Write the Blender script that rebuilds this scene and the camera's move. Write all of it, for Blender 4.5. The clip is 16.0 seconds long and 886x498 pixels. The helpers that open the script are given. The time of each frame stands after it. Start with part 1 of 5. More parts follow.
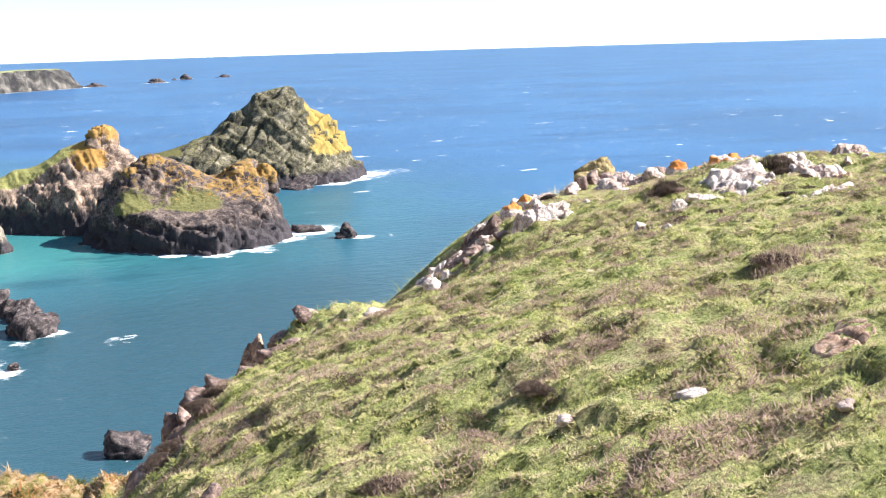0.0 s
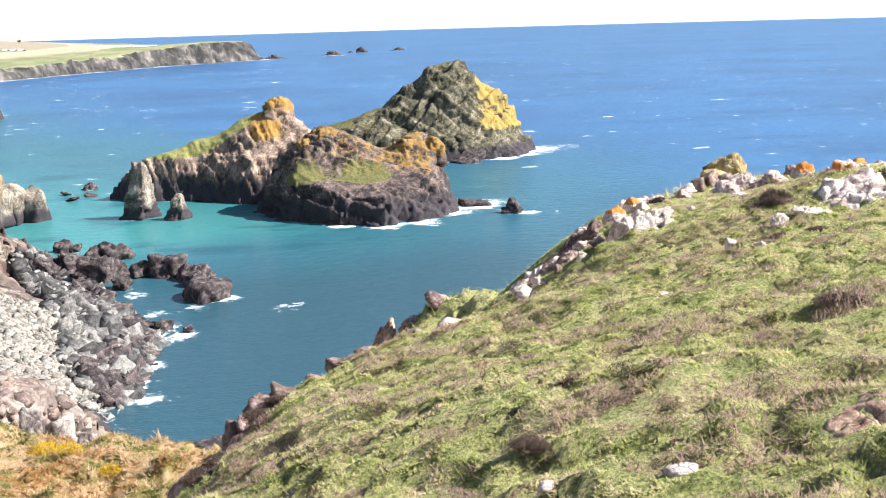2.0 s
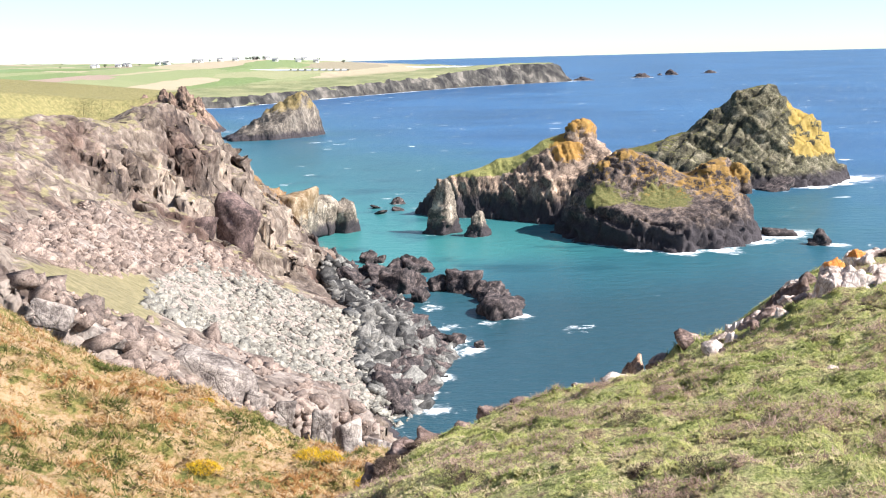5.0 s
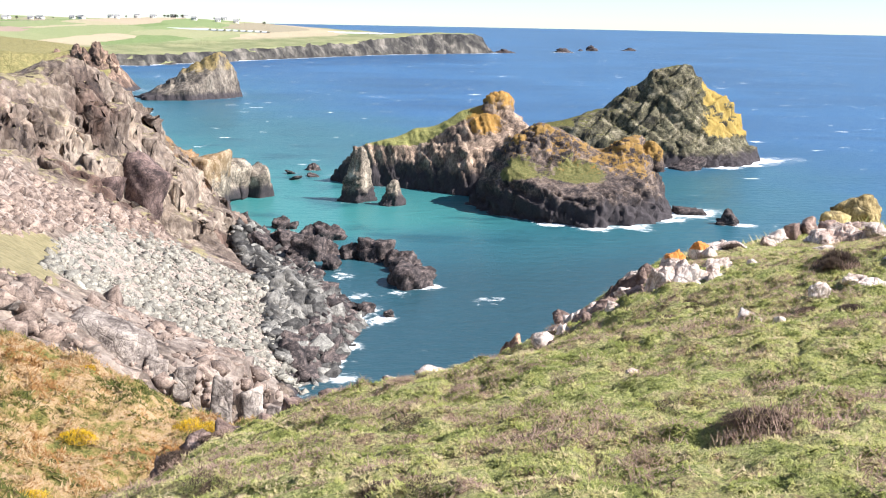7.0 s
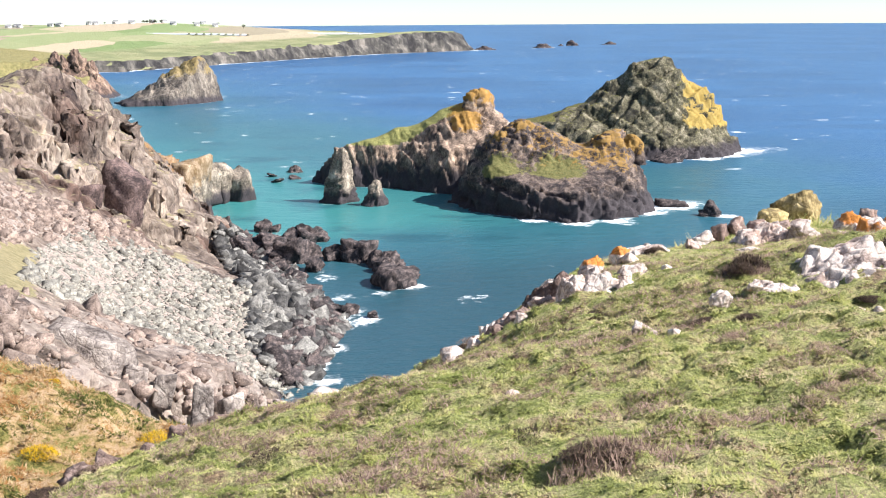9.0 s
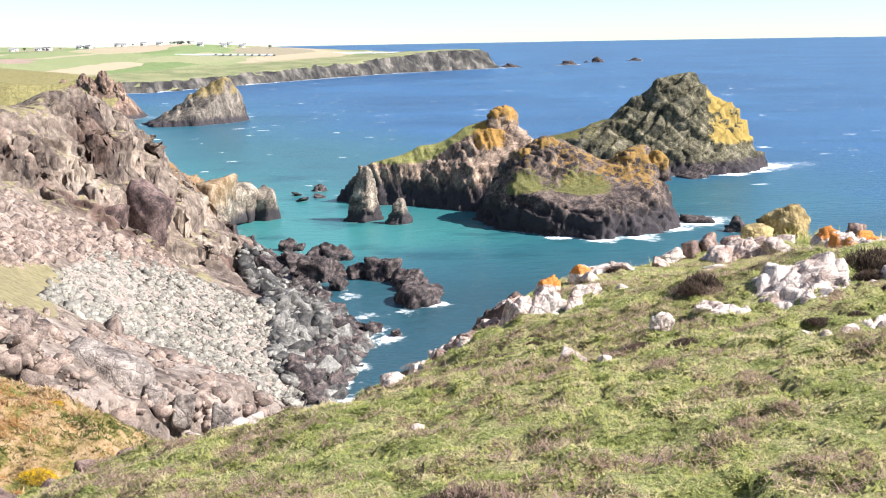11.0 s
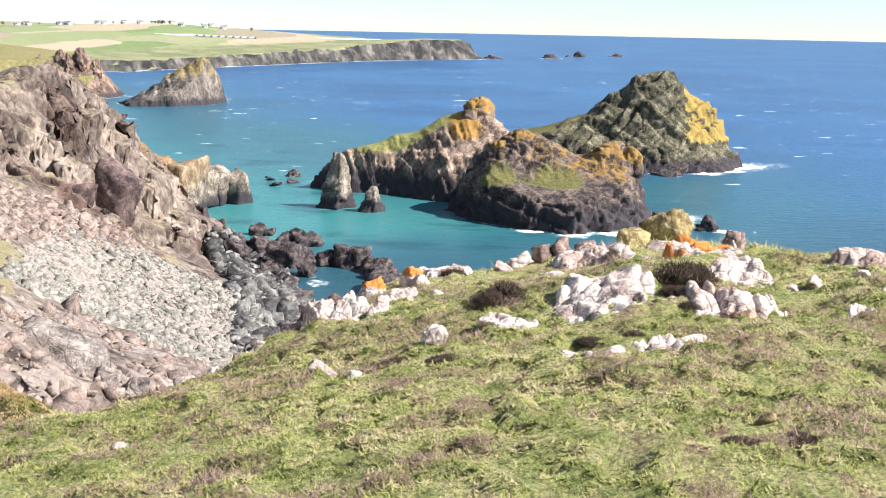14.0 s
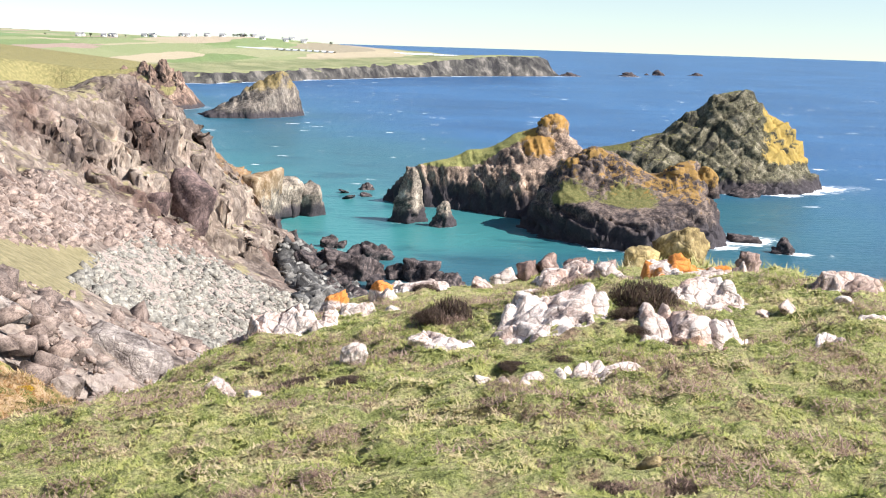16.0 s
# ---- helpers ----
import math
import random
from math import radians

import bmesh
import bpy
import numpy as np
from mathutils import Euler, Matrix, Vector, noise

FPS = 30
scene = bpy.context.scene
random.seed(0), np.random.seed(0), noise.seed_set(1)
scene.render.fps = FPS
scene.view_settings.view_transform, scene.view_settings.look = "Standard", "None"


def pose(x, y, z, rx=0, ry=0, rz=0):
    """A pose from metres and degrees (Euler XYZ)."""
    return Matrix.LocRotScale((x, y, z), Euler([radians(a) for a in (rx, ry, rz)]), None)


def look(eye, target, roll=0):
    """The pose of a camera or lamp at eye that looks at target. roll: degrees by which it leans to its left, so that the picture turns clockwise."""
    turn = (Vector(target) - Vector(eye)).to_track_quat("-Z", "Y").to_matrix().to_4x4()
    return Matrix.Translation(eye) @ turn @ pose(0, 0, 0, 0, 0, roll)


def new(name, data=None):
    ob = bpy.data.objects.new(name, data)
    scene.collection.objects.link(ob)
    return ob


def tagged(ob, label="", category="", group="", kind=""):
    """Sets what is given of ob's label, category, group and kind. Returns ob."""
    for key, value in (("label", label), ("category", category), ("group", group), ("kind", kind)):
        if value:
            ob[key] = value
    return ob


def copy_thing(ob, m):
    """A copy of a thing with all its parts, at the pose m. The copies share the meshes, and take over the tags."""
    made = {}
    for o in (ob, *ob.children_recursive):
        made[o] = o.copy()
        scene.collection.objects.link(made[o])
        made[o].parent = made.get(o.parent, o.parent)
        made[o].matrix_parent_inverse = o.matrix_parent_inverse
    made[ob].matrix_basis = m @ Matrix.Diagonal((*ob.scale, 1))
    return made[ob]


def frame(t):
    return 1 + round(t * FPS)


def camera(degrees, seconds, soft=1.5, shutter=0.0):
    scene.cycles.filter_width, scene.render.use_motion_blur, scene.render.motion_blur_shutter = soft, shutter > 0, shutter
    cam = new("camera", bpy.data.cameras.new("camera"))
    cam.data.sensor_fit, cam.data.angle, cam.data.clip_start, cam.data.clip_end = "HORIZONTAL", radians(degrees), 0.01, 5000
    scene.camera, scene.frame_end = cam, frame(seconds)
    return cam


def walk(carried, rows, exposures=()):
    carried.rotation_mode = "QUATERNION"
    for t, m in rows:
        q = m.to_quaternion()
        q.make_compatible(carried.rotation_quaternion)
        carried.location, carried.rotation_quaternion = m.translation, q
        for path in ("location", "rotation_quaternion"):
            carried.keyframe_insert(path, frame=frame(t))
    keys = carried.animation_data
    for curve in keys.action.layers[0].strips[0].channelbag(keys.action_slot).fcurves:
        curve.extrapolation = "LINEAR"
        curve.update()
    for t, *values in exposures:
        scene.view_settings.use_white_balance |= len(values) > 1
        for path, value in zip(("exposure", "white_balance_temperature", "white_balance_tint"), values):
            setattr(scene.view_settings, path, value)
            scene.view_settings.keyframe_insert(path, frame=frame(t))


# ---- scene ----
cam = camera(41.53, 16.0, 1.1)
PATH = [
    (0, look((-3.769, -1.560, 54.571), (-3.1470, 0.3070, 54.2139), -1.71)),
    (0.5, look((-3.567, -1.476, 54.617), (-2.9625, 0.4016, 54.2841), -1.57)),
    (1, look((-3.371, -1.383, 54.671), (-2.9326, 0.5409, 54.3460), 0.08)),
    (1.5, look((-3.139, -1.365, 54.709), (-2.7707, 0.5671, 54.3469), -2.65)),
    (2, look((-2.844, -1.378, 54.805), (-2.5030, 0.5529, 54.4130), -1.62)),
    (2.5, look((-2.707, -1.201, 54.832), (-2.5565, 0.7537, 54.4381), 0.70)),
    (3, look((-2.501, -1.125, 54.862), (-2.5268, 0.8420, 54.4993), -0.68)),
    (3.2, look((-2.400, -1.123, 54.874), (-2.5137, 0.8461, 54.5413), 0.25)),
    (5.3, look((-1.495, -0.883, 54.899), (-1.6589, 1.0790, 54.5489), -1.55)),
    (5.5, look((-1.425, -0.780, 54.872), (-1.5547, 1.1831, 54.5107), -1.71)),
    (6, look((-1.240, -0.550, 54.866), (-1.1784, 1.4132, 54.4879), 2.26)),
    (6.5, look((-0.990, -0.480, 54.880), (-0.9461, 1.4824, 54.4950), 2.30)),
    (7, look((-0.765, -0.407, 54.940), (-0.7879, 1.5532, 54.5444), 1.07)),
    (7.5, look((-0.580, -0.280, 54.924), (-0.5714, 1.6801, 54.5253), 0.49)),
    (8, look((-0.370, -0.105, 54.955), (-0.3080, 1.8521, 54.5462), 0.36)),
    (8.5, look((-0.173, -0.088, 54.992), (-0.1302, 1.8715, 54.5917), 0.76)),
    (9, look((0.000, 0.000, 55.002), (0.0002, 1.9599, 54.6035), -0.38)),
    (9.2, look((0.052, 0.040, 54.998), (0.0506, 1.9991, 54.5964), -1.49)),
    (11.3, look((0.888, 0.712, 54.885), (0.8334, 2.6773, 54.5188), -1.17)),
    (11.5, look((0.970, 0.766, 54.889), (0.9310, 2.7315, 54.5209), -1.96)),
    (12, look((1.261, 0.846, 54.887), (1.2409, 2.8206, 54.5673), 0.12)),
    (12.5, look((1.466, 0.939, 54.875), (1.4305, 2.9130, 54.5536), -0.21)),
    (13, look((1.708, 1.073, 54.860), (1.6735, 3.0410, 54.5031), 1.61)),
    (13.5, look((1.948, 1.189, 54.848), (1.9475, 3.1544, 54.4773), -0.13)),
    (14, look((2.173, 1.274, 54.861), (2.1675, 3.2369, 54.4755), 1.09)),
    (14.5, look((2.362, 1.407, 54.828), (2.3667, 3.3700, 54.4454), 2.78)),
    (15, look((2.566, 1.574, 54.863), (2.5301, 3.5278, 54.4383), 3.84)),
    (15.5, look((2.774, 1.692, 54.847), (2.7073, 3.6489, 54.4416), 0.66)),
    (16, look((3.079, 1.876, 54.757), (2.9468, 3.8385, 54.3949), 1.77)),
]
walk(cam, PATH, [(0, 1.33), (3, 1.16), (5.5, 1.05), (9, 1.03), (14.5, 1.0), (16, 0.95)])

# ---------------------------------------------------------------- light
SUN = Vector((0.72, -0.17, 0.65)).normalized()
world = bpy.data.worlds.new("sky")
scene.world = world
world.use_nodes = True
wn = world.node_tree
sky = wn.nodes.new("ShaderNodeTexSky")
sky.sky_type, sky.sun_disc = "NISHITA", False
sky.sun_elevation, sky.sun_rotation = math.asin(SUN.z), math.atan2(SUN.x, SUN.y)
sky.air_density, sky.dust_density, sky.ozone_density = 1.0, 0.15, 1.2
way = wn.nodes.new("ShaderNodeTexCoord")
dip = wn.nodes.new("ShaderNodeVectorMath")
dip.operation, dip.inputs[1].default_value = "ADD", (0, 0, 0.05)
wn.links.new(way.outputs["Generated"], dip.inputs[0])
wn.links.new(dip.outputs[0], sky.inputs[0])
haze = wn.nodes.new("ShaderNodeHueSaturation")
haze.inputs["Saturation"].default_value = 0.9
wn.links.new(sky.outputs[0], haze.inputs["Color"])
wn.links.new(haze.outputs[0], wn.nodes["Background"].inputs[0])
wn.nodes["Background"].inputs[1].default_value = 0.083
sun = new("sun", bpy.data.lights.new("sun", "SUN"))
sun.data.energy, sun.data.angle, sun.data.color = 5.2, radians(0.6), (1.0, 0.968, 0.935)
sun.matrix_world = look(SUN * 100, (0, 0, 0))


# ---------------------------------------------------------------- materials
class Mat:
    """A small builder of node materials in world metres."""

    def __init__(self, name, rough=0.85):
        self.m = bpy.data.materials.new(name)
        self.m.use_nodes = True
        self.t = self.m.node_tree
        self.out = self.t.nodes["Principled BSDF"]
        self.out.inputs["Roughness"].default_value = rough
        self.out.inputs["Specular IOR Level"].default_value = 0.25
        self.geo = self.t.nodes.new("ShaderNodeNewGeometry")

    def link(self, a, b):
        self.t.links.new(a, b)

    def place(self, sx=1.0, sy=1.0, sz=1.0, turn=(0, 0, 0)):
        n = self.t.nodes.new("ShaderNodeMapping")
        n.inputs["Scale"].default_value = (sx, sy, sz)
        n.inputs["Rotation"].default_value = [radians(a) for a in turn]
        self.link(self.geo.outputs["Position"], n.inputs["Vector"])
        return n.outputs[0]

    def noise(self, scale, detail=4.0, rough=0.55, vec=None, warp=0.0):
        n = self.t.nodes.new("ShaderNodeTexNoise")
        n.inputs["Scale"].default_value, n.inputs["Detail"].default_value, n.inputs["Roughness"].default_value = scale, detail, rough
        n.inputs["Distortion"].default_value = warp
        self.link(vec or self.geo.outputs["Position"], n.inputs["Vector"])
        return n.outputs["Fac"]

    def cells(self, scale, feature="F1", vec=None, out="Distance"):
        n = self.t.nodes.new("ShaderNodeTexVoronoi")
        n.feature = feature
        n.inputs["Scale"].default_value = scale
        self.link(vec or self.geo.outputs["Position"], n.inputs["Vector"])
        return n.outputs[out]

    def math(self, op, a, b=0.0, c=None, clamp=False):
        n = self.t.nodes.new("ShaderNodeMath")
        n.operation, n.use_clamp = op, clamp
        for i, v in enumerate((a, b, c)):
            if v is None:
                continue
            if isinstance(v, (int, float)):
                n.inputs[i].default_value = v
            else:
                self.link(v, n.inputs[i])
        return n.outputs[0]

    def span(self, v, lo, hi):
        """v from lo..hi to 0..1, smooth."""
        n = self.t.nodes.new("ShaderNodeMapRange")
        n.interpolation_type = "SMOOTHSTEP"
        n.inputs["From Min"].default_value, n.inputs["From Max"].default_value = lo, hi
        self.link(v, n.inputs["Value"])
        return n.outputs["Result"]

    def mix(self, f, a, b, how="MIX"):
        n = self.t.nodes.new("ShaderNodeMix")
        n.data_type, n.blend_type = "RGBA", how
        for i, v in ((0, f), (6, a), (7, b)):
            if isinstance(v, (int, float)):
                n.inputs[i].default_value = v
            elif isinstance(v, tuple):
                n.inputs[i].default_value = (*v, 1)
            else:
                self.link(v, n.inputs[i])
        return n.outputs[2]

    def ramp(self, v, *stops):
        n = self.t.nodes.new("ShaderNodeValToRGB")
        el = n.color_ramp.elements
        while len(el) < len(stops):
            el.new(0.5)
        for e, (at, col) in zip(el, stops):
            e.position, e.color = at, (*col, 1)
        self.link(v, n.inputs[0])
        return n.outputs[0]

    def attr(self, name):
        n = self.t.nodes.new("ShaderNodeAttribute")
        n.attribute_name = name
        return n.outputs["Fac"]

    def up(self):
        n = self.t.nodes.new("ShaderNodeSeparateXYZ")
        self.link(self.geo.outputs["Normal"], n.inputs[0])
        return n.outputs

    def xyz(self):
        n = self.t.nodes.new("ShaderNodeSeparateXYZ")
        self.link(self.geo.outputs["Position"], n.inputs[0])
        return n.outputs

    def bump(self, h, strength=0.5, dist=0.1):
        n = self.t.nodes.new("ShaderNodeBump")
        n.inputs["Strength"].default_value, n.inputs["Distance"].default_value = strength, dist
        self.link(h, n.inputs["Height"])
        self.link(n.outputs[0], self.out.inputs["Normal"])

    def done(self, colour):
        if isinstance(colour, tuple):
            self.out.inputs["Base Color"].default_value = (*colour, 1)
        else:
            self.link(colour, self.out.inputs["Base Color"])
        return self.m


def rock_material(name, size, pale, mid, dark, lichen=(0.42, 0.22, 0.03), lichen_amount=0.0, wet=0.0, turf_on=False, streak=(1, 1, 1), turn=(0, 0, 0),
                  turf_a=(0.07, 0.075, 0.02), turf_b=(0.17, 0.15, 0.05), rubble=None, mixed=False, patchy=1.1, hues=None, gloss=0.85, joints=0.4, edge=(0.40, 0.5, 0.59), blocky=0.7):
    """Weathered rock; size: the width of its large patches in metres; wet: the height of the black tide belt."""
    k = Mat(name, gloss)
    v = k.place(*streak, turn=turn)
    big, small = k.noise(1.0 / size, 6, 0.62, v, 0.4), k.noise(7.0 / size, 5, 0.65, v)
    col = k.ramp(k.math("ADD", k.math("MULTIPLY", big, 0.6), k.math("MULTIPLY", small, 0.4)), (edge[0], dark), (edge[1], mid), (edge[2], pale))
    if hues:
        col = k.mix(1.0, col, k.ramp(k.noise(0.33 / size, 5, 0.6, v), (0.36, hues[0]), (0.5, (1, 1, 1)), (0.64, hues[1])), "MULTIPLY")
    shift = k.t.nodes.new("ShaderNodeVectorMath")
    shift.operation = "MULTIPLY_ADD"
    wave = k.t.nodes.new("ShaderNodeTexNoise")
    wave.inputs["Scale"].default_value, wave.inputs["Detail"].default_value = 3.0 / size, 4
    k.link(v, wave.inputs["Vector"])
    k.link(wave.outputs["Color"], shift.inputs[0])
    shift.inputs[1].default_value = (0.12 * size,) * 3
    k.link(v, shift.inputs[2])
    bent = shift.outputs[0]
    crack, hair = k.cells(1.8 / size, "DISTANCE_TO_EDGE", bent), k.cells(5.5 / size, "DISTANCE_TO_EDGE", bent)
    block = k.math("ADD", k.math("MULTIPLY", k.cells(1.8 / size, "F1", bent, "Color"), 0.6), k.math("MULTIPLY", k.cells(5.5 / size, "F1", bent, "Color"), 0.4))
    col = k.mix(blocky, col, k.ramp(block, (0.25, (0.5, 0.47, 0.45)), (0.5, (1, 1, 1)), (0.75, (1.45, 1.42, 1.36))), "MULTIPLY")
    lines = k.math("MAXIMUM", k.span(crack, 0.07, 0.0), k.math("MULTIPLY", k.span(hair, 0.07, 0.0), 0.7))
    col = k.mix(k.math("MULTIPLY", lines, joints), col, dark)
    if rubble:
        rn = k.math("ADD", k.attr("scree"), k.math("MULTIPLY", k.math("SUBTRACT", big, 0.5), 0.8))
        col = k.mix(k.span(rn, 0.4, 0.6), col, k.ramp(small, (0.35, rubble[1]), (0.6, rubble[0])))
    if turf_on:
        tn = k.noise(2.5 / size, 5)
        t = k.span(k.math("ADD", k.attr("turf"), k.math("MULTIPLY", k.math("SUBTRACT", tn, 0.5), 0.9)), 0.42, 0.6)
        col = k.mix(t, col, k.ramp(k.noise(5.0 / size, 6, 0.7), (0.36, turf_a), (0.64, turf_b)))
    if lichen_amount:
        ln = k.noise(2.0 / size, 6, 0.7)
        lit = k.math("ADD", k.math("MULTIPLY", k.attr("lichen"), 1.0), k.math("MULTIPLY", k.math("SUBTRACT", ln, 0.5), patchy))
        tone = k.mix(k.noise(9.0 / size, 3), lichen, (lichen[0] * 0.5, lichen[1] * 0.5, lichen[2] * 0.8))
        col = k.mix(k.math("MULTIPLY", k.span(lit, 0.38, 0.66), lichen_amount), col, tone)
    if wet:
        z = k.math("ADD", k.xyz()[2], k.math("MULTIPLY", k.math("SUBTRACT", k.noise(1.4 / size, 5), 0.5), wet * 1.3))
        col = k.mix(k.span(z, wet * 1.25, wet * 0.6), col, k.mix(small, (0.022, 0.019, 0.022), (0.09, 0.075, 0.08)))
    if mixed:
        tone = k.geo.outputs["Random Per Island"]
        col = k.mix(float(mixed), col, k.ramp(tone, (0.0, (0.22, 0.21, 0.22)), (0.35, (0.6, 0.58, 0.57)), (0.7, (1.1, 1.05, 1.0)), (1.0, (1.4, 1.36, 1.3))), "MULTIPLY")
    k.bump(k.math("ADD", k.noise(5.0 / size, 8, 0.72, v), k.math("MULTIPLY", k.math("ADD", k.span(crack, 0.0, 0.08), k.math("MULTIPLY", k.span(hair, 0.0, 0.1), 0.5)), joints * 0.5)), 0.35 if mixed else 0.8, size * 0.10)
    return k.done(col)


ROCK_C = rock_material("island_rock", 5.0, (0.27, 0.235, 0.165), (0.115, 0.104, 0.062), (0.034, 0.031, 0.025), (0.52, 0.36, 0.08), 0.9, 5.0, True, patchy=1.5, blocky=0.6)
ROCK_A = rock_material("ridge_rock", 4.0, (0.50, 0.375, 0.285), (0.28, 0.20, 0.15), (0.075, 0.055, 0.048), (0.46, 0.25, 0.045), 0.9, 8.0, True, (1, 1, 0.5), (0, 0, 0), (0.15, 0.155, 0.05), (0.32, 0.30, 0.11), patchy=1.6, blocky=0.6)
ROCK_B = rock_material("dark_island_rock", 4.0, (0.28, 0.21, 0.17), (0.115, 0.086, 0.076), (0.034, 0.028, 0.03), (0.40, 0.235, 0.055), 0.9, 7.0, True, (1, 1, 1), (0, 0, 0), (0.085, 0.09, 0.028), (0.20, 0.18, 0.068), patchy=2.8, blocky=0.6)
ROCK_CLIFF = rock_material("cliff_rock", 7.0, (0.345, 0.285, 0.24), (0.195, 0.15, 0.125), (0.055, 0.042, 0.04), (0.45, 0.24, 0.06), 0.6, 3.0, True, (1, 1, 0.6), (20, 30, 0),
                           (0.19, 0.165, 0.085), (0.33, 0.275, 0.155), ((0.41, 0.34, 0.295), (0.25, 0.197, 0.172)), hues=((0.62, 0.5, 0.48), (1.2, 1.2, 1.14)), edge=(0.37, 0.49, 0.61), blocky=0.8, joints=0.3)
ROCK_SLAB = rock_material("slab_rock", 3.0, (0.46, 0.40, 0.355), (0.31, 0.262, 0.235), (0.10, 0.08, 0.074), blocky=0.6)


def field_material():
    k = Mat("hazy_far_fields", 0.95)
    v = k.place(1, 1, 0.25)
    rock = k.ramp(k.noise(0.06, 6, 0.65, v), (0.40, (0.028, 0.026, 0.027)), (0.53, (0.085, 0.078, 0.07)), (0.68, (0.25, 0.22, 0.19)))
    plan = k.place(0.010, 0.0042, 0.0, (0, 0, 20))
    n = k.t.nodes.new("ShaderNodeTexVoronoi")
    n.distance = "CHEBYCHEV"
    n.inputs["Scale"].default_value, n.inputs["Randomness"].default_value = 1.0, 0.75
    k.link(plan, n.inputs["Vector"])
    pick = k.t.nodes.new("ShaderNodeSeparateColor")
    k.link(n.outputs["Color"], pick.inputs[0])
    # field and rough grass colours are paled, with distance haze mixed into them
    field = k.ramp(pick.outputs[0], (0.0, (0.17, 0.225, 0.09)), (0.3, (0.21, 0.26, 0.115)), (0.55, (0.27, 0.285, 0.145)), (0.74, (0.42, 0.345, 0.24)), (0.85, (0.34, 0.25, 0.20)), (0.93, (0.18, 0.25, 0.11)))
    rough = k.ramp(k.noise(0.02, 6, 0.65), (0.36, (0.16, 0.18, 0.085)), (0.6, (0.29, 0.28, 0.15)))
    grass = k.mix(k.span(k.attr("inland"), 90, 130), rough, field)
    t = k.span(k.math("ADD", k.attr("turf"), k.math("MULTIPLY", k.math("SUBTRACT", k.noise(0.05, 5), 0.5), 0.5)), 0.4, 0.6)
    k.bump(k.noise(0.15, 6, 0.7, v), 0.8, 2.0)
    return k.done(k.mix(t, rock, grass))


FIELDS = field_material()
ROCK_WET = rock_material("wet_boulder_rock", 1.4, (0.20, 0.155, 0.145), (0.07, 0.056, 0.056), (0.016, 0.014, 0.016))
ROCK_STACK = rock_material("stack_rock", 4.0, (0.45, 0.385, 0.315), (0.26, 0.215, 0.17), (0.07, 0.06, 0.052), (0.45, 0.25, 0.06), 0.35, 4.0)
ROCK_GULL = rock_material("far_island_rock", 9.0, (0.27, 0.23, 0.19), (0.15, 0.125, 0.105), (0.05, 0.045, 0.043), (0.42, 0.30, 0.08), 0.6, 4.0, False, (1, 1, 0.5))
ROCK_RED = rock_material("red_cliff_rock", 12.0, (0.38, 0.265, 0.20), (0.19, 0.125, 0.098), (0.05, 0.036, 0.032), (0.4, 0.2, 0.05), 0.0, 3.0, True, (1, 1, 0.3), (0, 25, 0), (0.16, 0.15, 0.06), (0.30, 0.25, 0.11))
ROCK_SCREE = rock_material("rubble_rock", 1.0, (0.38, 0.30, 0.255), (0.26, 0.195, 0.165), (0.10, 0.074, 0.065), mixed=0.4, joints=0.1, blocky=0.3)
ROCK_FAN = rock_material("scree_rock", 1.0, (0.39, 0.37, 0.325), (0.28, 0.262, 0.228), (0.11, 0.10, 0.088), mixed=0.4, joints=0.1, blocky=0.3)
ROCK_BEACH = rock_material("beach_boulder_rock", 1.3, (0.28, 0.275, 0.265), (0.155, 0.152, 0.147), (0.05, 0.05, 0.05), mixed=True, joints=0.15, blocky=0.3)
ROCK_OCHRE = rock_material("ochre_rock", 0.5, (0.60, 0.48, 0.28), (0.44, 0.34, 0.16), (0.18, 0.13, 0.06))
ROCK_MOSS = rock_material("mossy_rock", 0.8, (0.30, 0.27, 0.09), (0.17, 0.15, 0.05), (0.09, 0.06, 0.035))
ROCK_BROWN = rock_material("edge_rock", 0.5, (0.42, 0.31, 0.27), (0.24, 0.165, 0.14), (0.08, 0.055, 0.05))
# purple-brown rock, darkened to carry the shade of the cliff's overhanging face
ROCK_PURPLE_SHADE = rock_material("purple_shaded_rock", 3.0, (0.24, 0.17, 0.155), (0.14, 0.095, 0.088), (0.05, 0.036, 0.036))
ROCK_RUST = rock_material("rust_rock", 0.3, (0.62, 0.44, 0.33), (0.42, 0.27, 0.19), (0.12, 0.07, 0.05))
ROCK_WHITE = rock_material("pale_outcrop_rock", 0.22, (0.70, 0.61, 0.565), (0.52, 0.41, 0.365), (0.13, 0.09, 0.075), (0.75, 0.25, 0.015), 0.9, joints=0.5, edge=(0.35, 0.43, 0.53), blocky=0.45, hues=((0.70, 0.60, 0.55), (1.06, 1.04, 1.0)))


# ---------------------------------------------------------------- mesh helpers
def mesh_from(name, verts, faces, smooth=False, **layers):
    """A mesh from arrays; layers are values for each vertex."""
    me = bpy.data.meshes.new(name)
    faces = np.asarray(faces, np.int32)
    me.vertices.add(len(verts))
    me.vertices.foreach_set("co", np.asarray(verts, np.float32).ravel())
    me.loops.add(faces.size)
    me.loops.foreach_set("vertex_index", faces.ravel())
    me.polygons.add(len(faces))
    me.polygons.foreach_set("loop_start", np.arange(len(faces), dtype=np.int32) * faces.shape[1])
    if smooth:
        me.polygons.foreach_set("use_smooth", np.ones(len(faces), bool))
    for key, values in layers.items():
        me.attributes.new(key, "FLOAT", "POINT").data.foreach_set("value", np.asarray(values, np.float32))
    me.update(calc_edges=True)
    return me


